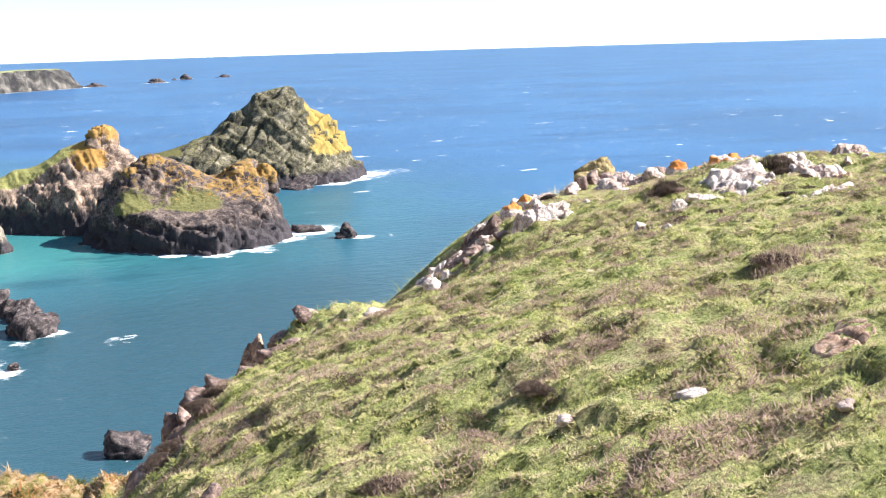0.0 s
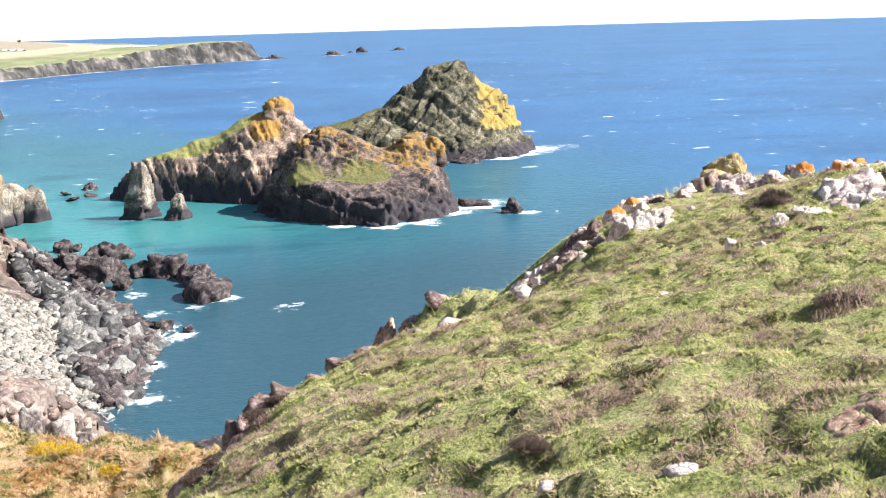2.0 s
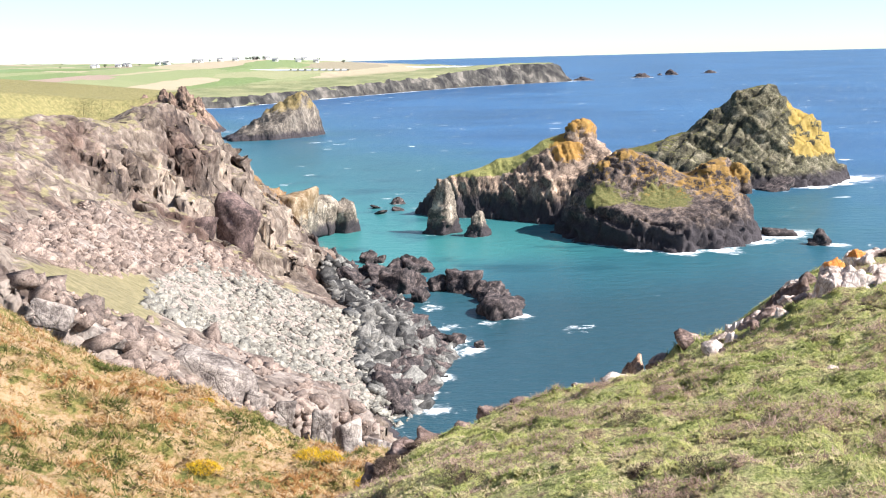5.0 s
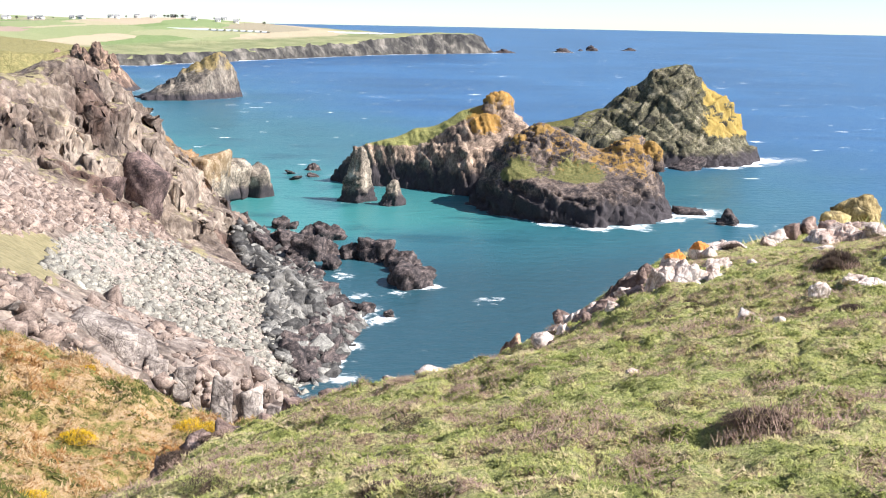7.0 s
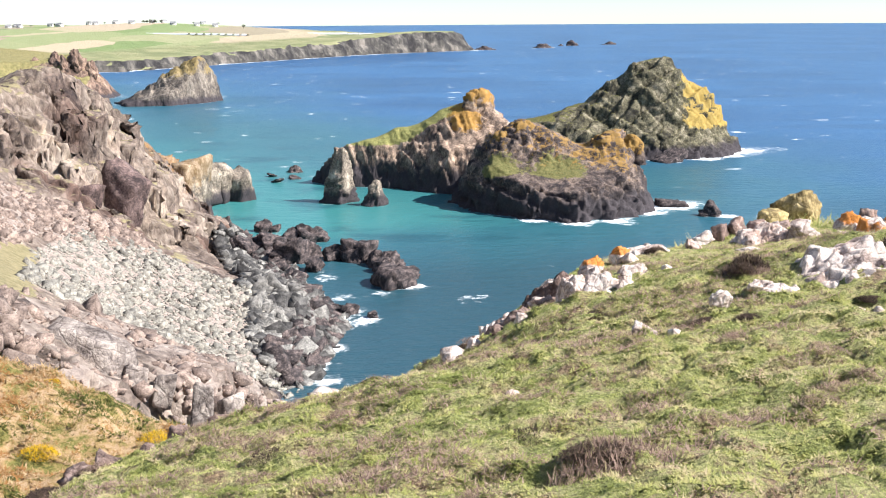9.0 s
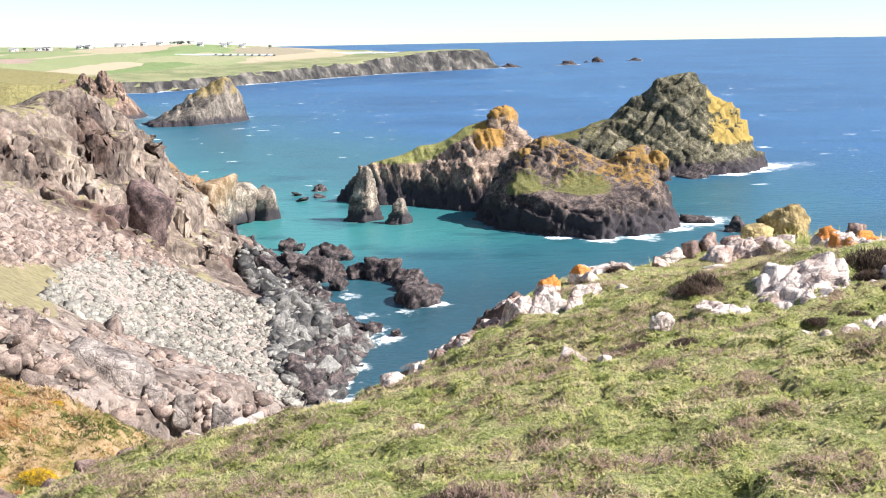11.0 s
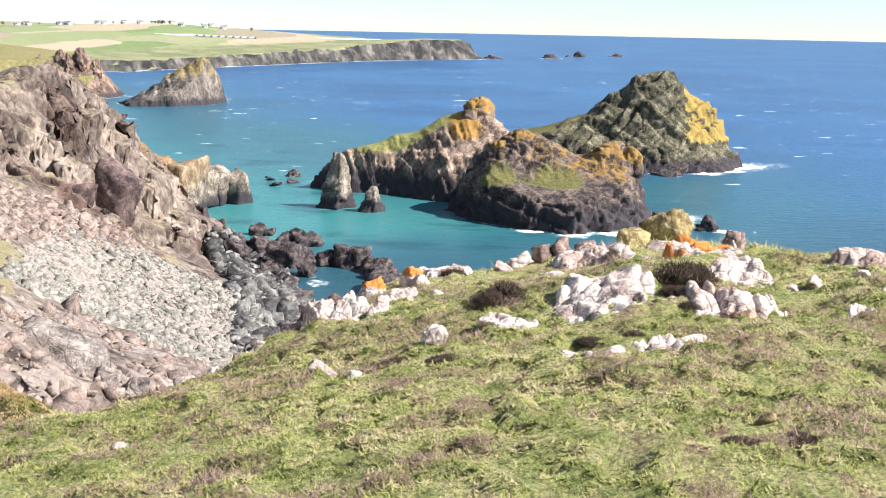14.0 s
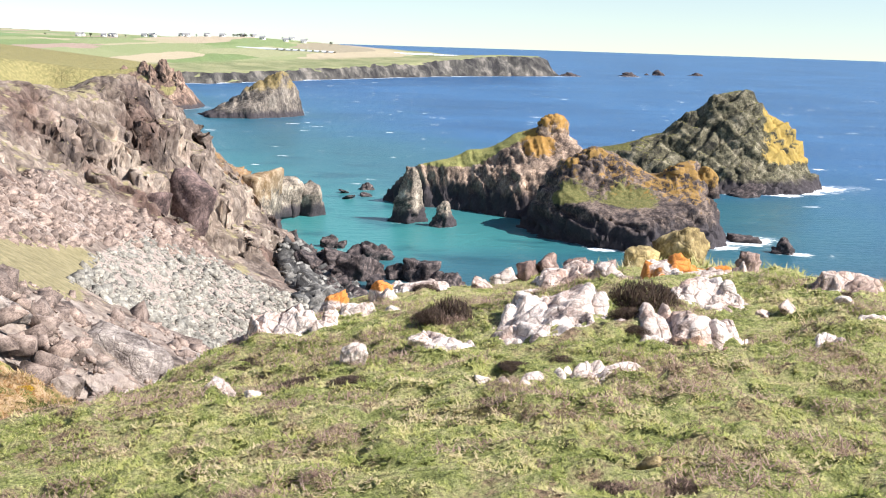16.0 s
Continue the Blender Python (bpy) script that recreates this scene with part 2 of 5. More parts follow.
def grid_faces(nx, ny, keep=None):
    i = (np.arange(ny - 1)[:, None] * nx + np.arange(nx - 1)).ravel()
    f = np.stack([i, i + 1, i + nx + 1, i + nx], 1)
    return f if keep is None else f[keep[f].any(1)]


def part(name, me, material, parent=None, label=""):
    ob = new(name, me)
    if not me.materials:
        me.materials.append(material)
    ob.parent = parent
    return tagged(ob, label)


def normals_of(v, nx, ny):
    g = v.reshape(ny, nx, 3)
    n = np.cross(np.gradient(g, axis=1).reshape(-1, 3), np.gradient(g, axis=0).reshape(-1, 3))
    return n / np.maximum(np.linalg.norm(n, axis=1), 1e-9)[:, None]


def axis(*stops):
    """Grid lines: rows of start and step, closed by the end."""
    out = []
    for (a, step), (b, _) in zip(stops, stops[1:]):
        out += list(np.arange(a, b - step * 0.3, step))
    return np.array(out + [stops[-1][0]])


def landmass(name, outline, top, xs, ys, steep, rough, block, seed, rounding=4.0, wobble=0.0, flat=0.75, lichen_at=None, floor=-3.0, lean=(0, 0), cut=None, layers=None, dip=25.0, least=0.12, deep=1.0, huge=0.0, small=0.4, calm=None, ledges=(), mown=False):
    """Land over the plan: a top surface that falls steeply to a waterline, broken into crags. Gives the mesh."""
    nx, ny = len(xs), len(ys)
    X, Y = [a.ravel() for a in np.meshgrid(xs, ys)]
    flatp = np.stack([X, Y, 0 * X], 1)
    wx = X + wobble * fractal(flatp / (wobble * 4 + 1e-6), 4, seed + 30) if wobble else X
    wy = Y + wobble * fractal(flatp / (wobble * 4 + 1e-6), 4, seed + 40) if wobble else Y
    d = inside(outline, wx, wy)
    side = np.sign(d) * (np.abs(d) * steep)
    h = np.maximum(soft_min(top(X, Y), side, rounding), floor)
    n = normals_of(np.stack([X, Y, h], 1), nx, ny)
    for slope, size, share in ledges:
        wall = np.clip((flat + 0.08 - n[:, 2]) / 0.15, 0, 1) * np.clip((h - 1) / 3, 0, 1) * (calm(X, Y) ** 2 if calm else 1)
        h = terrace(X, Y, h, slope, size, share * wall, seed + int(size * 10))
    v = np.stack([X, Y, h], 1)
    n = normals_of(v, nx, ny)
    crag = np.clip((flat + 0.1 - n[:, 2]) / 0.22, least, 1)
    c, s = math.cos(radians(dip)), math.sin(radians(dip))
    amount = rough * crag * np.clip((h + 3.5) / 3, 0, 1)
    if calm:
        amount = amount * calm(X, Y)
    if mown:
        amount = amount * (1 - 0.6 * np.clip(layers(v, n, 0 * X)["turf"] * 1.6, 0, 1))
    bed, across, front = (s, 0.18, c), (c, 0.45, -s), (0.35, 0.9, 0.25)
    q = v + block * 1.4 * np.stack([fractal(v / (block * 5), 3, seed + 50 + k) for k in range(3)], 1)
    move = 1.0 * steps(q, bed, block * 2.6, seed) + 0.75 * steps(q, across, block * 3.4, seed + 1) + 0.5 * steps(q, front, block * 3.0, seed + 2)
    move += small * (steps(q, bed, block * 0.9, seed + 3) + 0.9 * steps(q, across, block * 1.2, seed + 4) + 0.6 * steps(q, front, block * 1.0, seed + 5))
    move += huge * (steps(q, across, block * 8, seed + 6, 0.6) + steps(q, bed, block * 7, seed + 7, 0.7))
    cleft = 1 - np.clip(np.abs(grain(q / block / (1.5 + 2 * abs(c), 2, 1.5 + 2 * abs(s)), seed + 9)) / 0.07, 0, 1)
    move = amount * (move - deep * 0.6 * cleft + 0.05 * fractal(v / block, 3, seed + 8))
    v = v + n * move[:, None] + np.stack([lean[0] * move, lean[1] * move, 0 * move], 1)
    n = normals_of(v, nx, ny)
    turf = np.clip((n[:, 2] - flat) / 0.2 + 0.5, 0, 1) * np.clip((v[:, 2] - 6) / 4, 0, 1)
    lich = lichen_at(v, n) if lichen_at else 0 * X
    more = layers(v, n, turf) if layers else {}
    turf = more.pop("turf", turf)
    keep = v[:, 2] > floor + 0.05
    if cut is not None:
        keep &= cut(X, Y)
    return mesh_from(name, v, grid_faces(nx, ny, keep), False, turf=turf, lichen=lich, **more)


def chip_shape(seed, trims=5):
    """An angular block: a skewed box with jittered corners, some of them broken off."""
    g = np.random.default_rng(seed)
    c = np.array([(i, j, k) for i in (-1, 1) for j in (-1, 1) for k in (-1, 1)], float)
    c = c * g.uniform(0.55, 1.0, 3) * (1.25, 0.95, 0.62) * g.uniform(0.7, 1.1, (8, 3)) + g.normal(0, 0.10, (8, 3))
    c[:, 0] += c[:, 2] * g.uniform(-0.5, 0.5)
    more = [c[i] * g.uniform(0.5, 1.05, 3) for i in range(trims)]
    bm = bmesh.new()
    for q in list(c[1:]) + more:
        bm.verts.new(q)
    bmesh.ops.convex_hull(bm, input=bm.verts)
    bmesh.ops.delete(bm, geom=[v for v in bm.verts if not v.link_faces], context="VERTS")
    bmesh.ops.triangulate(bm, faces=bm.faces)
    bm.verts.index_update()
    v, t = np.array([q.co[:] for q in bm.verts]), np.array([[q.index for q in f.verts] for f in bm.faces])
    bm.free()
    return v, t


def block_shape(seed, size, rough=0.10, level=4):
    """A jointed block: six faces a little askew, corners broken away, its sides stepped along the bedding."""
    bm = bmesh.new()
    bmesh.ops.create_icosphere(bm, subdivisions=level, radius=1)
    d = np.array([v.co[:] for v in bm.verts])
    tri = np.array([[v.index for v in f.verts] for f in bm.faces])
    bm.free()
    d /= np.linalg.norm(d, axis=1)[:, None]
    g = np.random.default_rng(seed)
    nrm = np.r_[np.eye(3), -np.eye(3)] + g.normal(0, 0.13, (6, 3))
    nrm = np.r_[nrm, g.normal(size=(4, 3))]
    nrm /= np.linalg.norm(nrm, axis=1)[:, None]
    off = np.r_[g.uniform(0.8, 1.0, 6), g.uniform(0.95, 1.2, 4)]
    k = np.maximum(d @ nrm.T, 0.02) / off
    v = d * np.minimum(1 / (k**60).sum(1) ** (1 / 60), 1.6)[:, None] * (np.array(size) * 0.5)
    s = min(size)
    q = v + g.uniform(0, 99, 3)
    out = steps(q, (0.5, 0.2, 0.8), s * 0.55, seed) + 0.7 * steps(q, (0.8, 0.4, -0.4), s * 0.7, seed + 1) + 0.4 * steps(q, (0.4, -0.9, 0.3), s * 0.25, seed + 2)
    return v + d * (rough * s * (out + 0.3 * fractal(q / (s * 0.3), 3, seed + 3)))[:, None], tri


def boulder_shape(seed, level=3, facets=14, flat=(1, 1, 1), crisp=18.0, rough=0.05, cracks=0.0):
    """A broken rock of radius about 1: cut by planes, edges worn. Gives vertices and triangles."""
    bm = bmesh.new()
    bmesh.ops.create_icosphere(bm, subdivisions=level, radius=1)
    d = np.array([v.co[:] for v in bm.verts])
    tri = np.array([[v.index for v in f.verts] for f in bm.faces])
    bm.free()
    d /= np.linalg.norm(d, axis=1)[:, None]
    rng = np.random.default_rng(seed)
    nrm = rng.normal(size=(facets, 3))
    nrm /= np.linalg.norm(nrm, axis=1)[:, None]
    off = rng.uniform(0.62, 1.0, facets)
    k = np.maximum(d @ nrm.T, 0.02) / off
    r = 1 / (k**crisp).sum(1) ** (1 / crisp)
    r = np.minimum(r, 1.35)
    v = d * r[:, None]
    r = r * (1 + rough * fractal(v * 2.5 + seed, 4, seed) * 2)
    if cracks:
        b, j = blocks(v * (3.0, 3.0, 4.5) + seed * 3.7, seed + 2, 0.6)
        r = r * (1 + cracks * b - cracks * 1.3 * np.exp(-j * 14))
    return d * r[:, None] * np.array(flat), tri


def pinnacle(name, x, y, rx, ry, height, seed, profile=0.8, rough=0.12, lean=(0, 0), rings=40, turns=56, base=-2.0, lichen=0.3, blunt=2.2, sides=0, twist=0.0):
    """A standing rock: rings that taper to a broken top."""
    u = np.linspace(0, 1, rings)
    a = np.arange(turns) * 2 * np.pi / turns
    U, A = [q.ravel() for q in np.meshgrid(u, a, indexing="ij")]
    r = np.clip(1 - U**blunt, 0, 1) ** 0.5 * (1 - (1 - profile) * U)
    z = base + U * (height - base)
    if sides:
        r = r * 1.15 * math.cos(math.pi / sides) / np.cos((A - radians(twist)) % (2 * math.pi / sides) - math.pi / sides)
    v = np.stack([np.cos(A) * r * rx, np.sin(A) * r * ry, z], 1)
    q = v + (x, y, 0)
    s = min(rx, ry)
    b1, j1 = blocks(q * (1, 1, 0.6) / (s * 0.8), seed)
    b2, j2 = blocks(q / (s * 0.35), seed + 4)
    m = 1 + rough * (2.0 * b1 + 1.0 * b2 - 1.2 * np.exp(-j1 * 9) + 1.5 * fractal(q / (s * 1.2), 4, seed + 2))
    v[:, :2] *= m[:, None]
    v[:, 2] += (m - 1) * s * 0.5 * U
    v[:, 0] += x + lean[0] * U
    v[:, 1] += y + lean[1] * U
    i = (np.arange(rings - 1)[:, None] * turns + np.arange(turns)).ravel()
    j = (np.arange(rings - 1)[:, None] * turns + (np.arange(turns) + 1) % turns).ravel()
    return mesh_from(name, v, np.stack([i, j, j + turns, i + turns], 1), False, lichen=np.clip(lichen * (U * 1.6 - 0.3), 0, 1), turf=0 * U)


# ---------------------------------------------------------------- noise and relief
def lattice(ix, iy, iz, seed):
    """A random number from 0 to 1 for each cell of a lattice."""
    n = (ix.astype(np.int64) * 374761393 + iy.astype(np.int64) * 668265263 + iz.astype(np.int64) * 2147483647 + seed * 974634777) & 0xFFFFFFFF
    n = ((n ^ (n >> 13)) * 1274126177) & 0xFFFFFFFF
    n = ((n ^ (n >> 16)) * 2246822519) & 0xFFFFFFFF
    return ((n ^ (n >> 15)) & 0xFFFFFF) / float(0xFFFFFF)


def grain(p, seed=0):
    """Smooth noise, -1 to 1, at points p (n, 3)."""
    i = np.floor(p)
    f = p - i
    i = i.astype(np.int64)
    u = f * f * f * (f * (f * 6 - 15) + 10)
    out = np.zeros(len(p))
    for dx in (0, 1):
        for dy in (0, 1):
            for dz in (0, 1):
                w = (u[:, 0] if dx else 1 - u[:, 0]) * (u[:, 1] if dy else 1 - u[:, 1]) * (u[:, 2] if dz else 1 - u[:, 2])
                out += w * lattice(i[:, 0] + dx, i[:, 1] + dy, i[:, 2] + dz, seed)
    return out * 2 - 1


def fractal(p, octaves=4, seed=0, gain=0.5):
    out, a, total = np.zeros(len(p)), 1.0, 0.0
    for k in range(octaves):
        out += a * grain(p * 2.03**k + k * 17.3, seed + k)
        total += a
        a *= gain
    return out / total


def ridged(p, octaves=4, seed=0):
    out, a, total = np.zeros(len(p)), 1.0, 0.0
    for k in range(octaves):
        out += a * (1 - 2 * np.abs(grain(p * 2.07**k + k * 9.1, seed + k)))
        total += a
        a *= 0.5
    return out / total


def blocks(p, seed=0, tilt=1.0):
    """Broken rock: every cell of a jittered lattice is a slab with its own height and lean. Gives height and nearness to a joint."""
    i = np.floor(p).astype(np.int64)
    best, second = np.full(len(p), 9.0), np.full(len(p), 9.0)
    value = np.zeros(len(p))
    for dx in (-1, 0, 1):
        for dy in (-1, 0, 1):
            for dz in (-1, 0, 1):
                c = i + (dx, dy, dz)
                r = [lattice(c[:, 0], c[:, 1], c[:, 2], seed + k) for k in range(7)]
                off = c + np.stack(r[:3], 1) - p
                d = np.sqrt((off**2).sum(1))
                here = d < best
                second = np.where(here, best, np.minimum(second, d))
                v = r[3] * 2 - 1 - tilt * (off * (np.stack(r[4:7], 1) - 0.5)).sum(1) * 2
                value = np.where(here, v, value)
                best = np.where(here, d, best)
    return value, second - best


def steps(p, normal, size, seed, sharp=0.86):
    """Rock broken along one set of parallel joints: each bed slopes out gently and falls back sharply."""
    w = np.array(normal) / np.linalg.norm(normal)
    t = p @ w / size + 0.3 * fractal(p / (size * 2.5), 2, seed + 20)
    k = np.floor(t)
    f = t - k
    saw = np.where(f < sharp, f / sharp, (1 - f) / (1 - sharp)) - 0.5
    side = p / (size * 2.2) + k[:, None] * (7.3, 3.1, 5.7)
    return saw * np.clip(0.75 + 1.1 * grain(side, seed + 21), 0.1, 1.6) + 0.35 * (lattice(k, 0 * k, 0 * k, seed + 22) - 0.5)


def terrace(x, y, z, slope, size, share, seed):
    """Ledges along tilted beds: treads that follow the dip, parted by steep risers, offset from block to block."""
    p = np.stack([x, y, z], 1)
    shift, near = blocks(np.stack([x * 0.7 + y * 0.5, y * 0.35, z * 0.4], 1) / (size * 2.2), seed, 0.0)
    t = (z + x * slope + 0.1 * y) / size + 0.45 * shift + 0.5 * fractal(p / (size * 4), 3, seed + 1)
    k = np.floor(t)
    f = np.clip((t - k - 0.55) / 0.38, 0, 1)
    return z + (k + f * f * (3 - 2 * f) - t) * size * share - share * size * 0.16 * np.exp(-near * 14)


def relief(rows, round_off):
    """A smooth surface over the plan through a few heights: rows of x, y, z."""
    rows = np.array(rows, float)
    x, n = rows[:, :2], len(rows)
    k = -np.sqrt(((x[:, None] - x[None]) ** 2).sum(-1) + round_off**2)
    q = np.c_[np.ones(n), x]
    m = np.block([[k, q], [q.T, np.zeros((3, 3))]])
    w = np.linalg.solve(m, np.r_[rows[:, 2], 0, 0, 0])

    def at(px, py):
        out = w[n] + w[n + 1] * px + w[n + 2] * py
        for (cx, cy), a in zip(x, w[:n]):
            out = out - a * np.sqrt((px - cx) ** 2 + (py - cy) ** 2 + round_off**2)
        return out

    return at


def inside(poly, px, py):
    """Distance to the outline, positive within it."""
    q = np.array(poly, float)
    best, odd = np.full(px.shape, 1e9), np.zeros(px.shape, bool)
    for (ax, ay), (bx, by) in zip(q, np.roll(q, -1, 0)):
        ex, ey = bx - ax, by - ay
        t = np.clip(((px - ax) * ex + (py - ay) * ey) / (ex * ex + ey * ey), 0, 1)
        best = np.minimum(best, np.hypot(px - ax - t * ex, py - ay - t * ey))
        cross = (ay > py) != (by > py)
        odd ^= cross & (px < ex * (py - ay) / (ey if ey else 1e-9) + ax)
    return np.where(odd, best, -best)


def soft_min(a, b, s):
    h = np.clip(0.5 + 0.5 * (b - a) / s, 0, 1)
    return b * (1 - h) + a * h - s * h * (1 - h)


# ---------------------------------------------------------------- the shape of the coast
# Near headland: turf knoll and the gorse bank beside it.
NEAR_TOP = relief([
    (-3.7, -1.5, 52.95), (0, 0, 53.35), (3, 2, 53.25), (9, 0, 53.9), (14, 12, 52.6),
    (-2.3, 7.2, 51.98), (-2, 5, 52.5), (-0.5, 6, 52.6), (0.4, 4.4, 53.0), (1.3, 6.2, 52.78), (2.7, 6.5, 53.0),
    (0.9, 7.8, 52.6), (0.4, 10.2, 52.05), (-1.5, 8.9, 51.77), (-0.95, 9.0, 51.87), (-0.4, 9.5, 51.81), (0.0, 10.5, 51.75), (-2.5, 8.2, 51.62), (-0.65, 10.7, 51.42), (0.6, 11.5, 51.84), (1.25, 11.9, 52.2), (1.9, 12.6, 52.33), (-2.85, 7.0, 51.75), (-2.7, 9.8, 50.6), (0.3, 13.2, 51.0), (1.5, 15, 51.0), (2.1, 8.6, 52.7), (3.4, 10.1, 52.85), (4.8, 9.1, 52.9), (2.8, 11.8, 52.5),
    (3.5, 13.6, 52.4), (5.2, 15, 52.15), (4.2, 10.4, 52.95), (9, 16, 51.3), (-1.8, 16.3, 48.3), (0.9, 25.5, 47.2), (-2.2, 25, 43.5), (-5, 19, 45.6), (-9, 15.5, 46.8), (-5, 10, 48.6), (-3.5, 7.6, 51.0), (-4.3, 6, 51.0), (-5, 3.5, 51.3), (-7, 6, 49.2), (5.1, 16.6, 52.05),
    (6, 25, 47.3), (14, 30, 45.0)], 1.2)
BANK_TOP = relief([
    (-9, 15.5, 46.8), (-7.6, 18.2, 46.2), (-5, 19, 45.2), (-2.2, 25, 43.5), (-12.5, 33.5, 41.7), (-27, 53.5, 41.5), (-18.7, 46, 41.3),
    (-14, 42.4, 41.1), (-8.4, 36.6, 41.0), (0.9, 25.5, 47.2), (3, 34, 41.5), (-30, 30, 48.0), (-20, 10, 53.0), (6, 40, 37.0), (-40, 45, 50.0),
    (-8, 52, 28.0), (-20, 64, 28.0), (-36, 70, 38.0), (8, 52, 25.0)], 4.0)


def near_height(x, y):
    w = np.clip((y + 0.9 * np.maximum(-x - 4, 0) - 15 - 7 * np.clip((x - 1) / 3, 0, 1)) / 9, 0, 1)
    w = w * w * (3 - 2 * w)
    return NEAR_TOP(x, y) * (1 - w) + BANK_TOP(x, y) * w


COVE_SHORE = [(-24, 166), (-21, 176), (-20, 191), (-20, 207), (-27, 224), (-33, 247), (-46, 276), (-58, 293), (-64, 318), (-66, 332), (-72, 352),
              (-95, 352), (-130, 340), (-200, 380), (-330, 400), (-330, 60), (-60, 40), (-17, 80), (-10.5, 112), (-17, 142)]
COVE_TOP = relief([
    (-41, 85, 37), (-39, 92, 32.5), (-36, 119, 22.8), (-21.6, 122.6, 16.6), (-14, 118, 13.5), (-31, 100, 23.7), (-20.7, 97.4, 20.2), (-16, 82, 11),
    (-26, 70, 22), (-46, 66, 40), (-60, 95, 44), (-44, 128, 24.5), (-24, 150, 5), (-24, 170, 2), (-45, 165, 13), (-62, 150, 27), (-84, 165, 38),
    (-84, 181, 38.4), (-73.6, 202, 26), (-62.5, 216, 19.3), (-59, 232, 11.7), (-52, 262, 4), (-28, 215, 3),
    (-96, 209, 43.3), (-88.6, 217.5, 42.8), (-90, 237, 41.5), (-81, 241.5, 44.2), (-77.5, 253, 40.2), (-73.6, 250, 38.2), (-72.0, 263, 33.0), (-67.4, 281.6, 22.3), (-69, 320, 14), (-74, 340, 10),
    (-112, 205, 42), (-110, 230, 39), (-100, 262, 33), (-130, 290, 30), (-220, 330, 34), (-220, 200, 48)], 3.0)


# ---------------------------------------------------------------- sea
SHORES, REEF = {}, []


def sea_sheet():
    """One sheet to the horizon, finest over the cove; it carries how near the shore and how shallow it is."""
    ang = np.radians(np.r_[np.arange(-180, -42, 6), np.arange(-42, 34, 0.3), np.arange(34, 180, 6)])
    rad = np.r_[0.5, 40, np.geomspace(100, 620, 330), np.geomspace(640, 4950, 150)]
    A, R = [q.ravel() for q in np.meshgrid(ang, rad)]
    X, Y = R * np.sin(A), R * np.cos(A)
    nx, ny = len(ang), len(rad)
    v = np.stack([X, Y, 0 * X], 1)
    near = np.full(len(X), 99.0)
    for outline in SHORES.values():
        q = np.array(outline)
        lo, hi = q.min(0) - 30, q.max(0) + 30
        box = (X > lo[0]) & (X < hi[0]) & (Y > lo[1]) & (Y < hi[1])
        if box.any():
            near[box] = np.minimum(near[box], -inside(outline, X[box], Y[box]))
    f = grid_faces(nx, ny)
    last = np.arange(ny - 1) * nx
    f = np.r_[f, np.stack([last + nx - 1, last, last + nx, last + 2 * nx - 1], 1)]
    shoal = relief([(-40, 330, 1), (-30, 300, 1), (-60, 400, 0.8), (0, 320, 0.85), (30, 290, 0.5), (-10, 280, 0.55), (70, 300, 0.35), (70, 400, 0.45), (-100, 470, 0.75), (-60, 560, 0.5), (-150, 620, 0.6), (-20, 250, 0.25),
                    (-10, 180, 0.1), (10, 230, 0.12), (0, 430, 0.35), (60, 200, 0.0), (-200, 800, 0.6), (-100, 700, 0.4), (0, 700, 0.0), (200, 300, 0.0), (300, 600, 0.0), (0, 1500, 0.0)], 20)
    for x, y, w in REEF:
        d = np.hypot(X - x, Y - y) - w * 0.42
        near = np.minimum(near, np.maximum(d, 0) * 1.6)
    s = np.clip(shoal(X, Y), 0, 1) * np.clip(1.5 - R / 900, 0, 1)
    swash = np.zeros(len(X))
    for x, y, r in SWASH:
        swash = np.maximum(swash, np.exp(-((X - x) ** 2 + (Y - y) ** 2) / r**2))
    return mesh_from("sea", v, f, True, near=np.clip(near / np.maximum(1, R / 350), 0, 30), shoal=s, swash=swash)


SWASH = [(122, 461, 15), (131, 468, 12), (112, 446, 7), (101, 436, 6), (65, 328, 10), (73, 336, 9), (60, 318, 5), (36, 302, 5), (48, 304, 5), (24, 307, 4),
         (79, 312, 3.5), (85, 311, 3), (-5, 232, 3), (-14, 266, 4), (-20, 266, 3.5), (5.4, 222, 4.0), (7.5, 223, 3.0), (-12, 224, 2.5), (-40, 288, 3), (-19, 201, 3), (-21, 178, 4), (-18, 188, 3), (-17, 214, 3), (-15, 204, 4), (-19, 223, 4), (-12, 226, 3), (-24, 241, 4), (-17, 170, 4)]

# ---------------------------------------------------------------- islands
ISLE_C = [(75, 434), (95, 436), (108, 444), (119, 462), (113, 482), (85, 494), (50, 490), (22, 474), (24, 452), (50, 440)]
TOP_C = relief([(27, 462, 12), (48, 462, 17.5), (67, 462, 28), (71, 462, 26.5), (75, 462, 34), (84.5, 464, 36.7), (89.6, 464, 36.2), (94, 462, 29.5), (104, 462, 24), (109.6, 462, 15),
                (112, 462, 9), (117, 462, 6), (90, 446, 14), (75, 445, 13), (104, 449, 7), (96, 440, 4), (110, 455, 7), (60, 446, 10), (85, 482, 16), (55, 478, 10), (108, 478, 6)], 1.5)
ISLE_A = [(-45, 385), (-34, 373), (-14.5, 367), (0, 356), (14, 352), (30, 372), (24, 396), (0, 404), (-26, 398)]
TOP_A = relief([(-44, 384, 1), (-33, 377, 12.5), (-24, 378, 14.6), (-15, 379, 18), (-0.5, 380, 23.8), (6.8, 380, 26.2), (9, 379, 26.5), (12.5, 379, 26.5), (16.5, 379, 24.5), (20.3, 378, 20.5), (10, 371, 21),
                (0, 366, 15), (-15, 371, 9), (10, 362, 14), (0, 394, 12), (-20, 390, 10), (26, 385, 14)], 1.5)
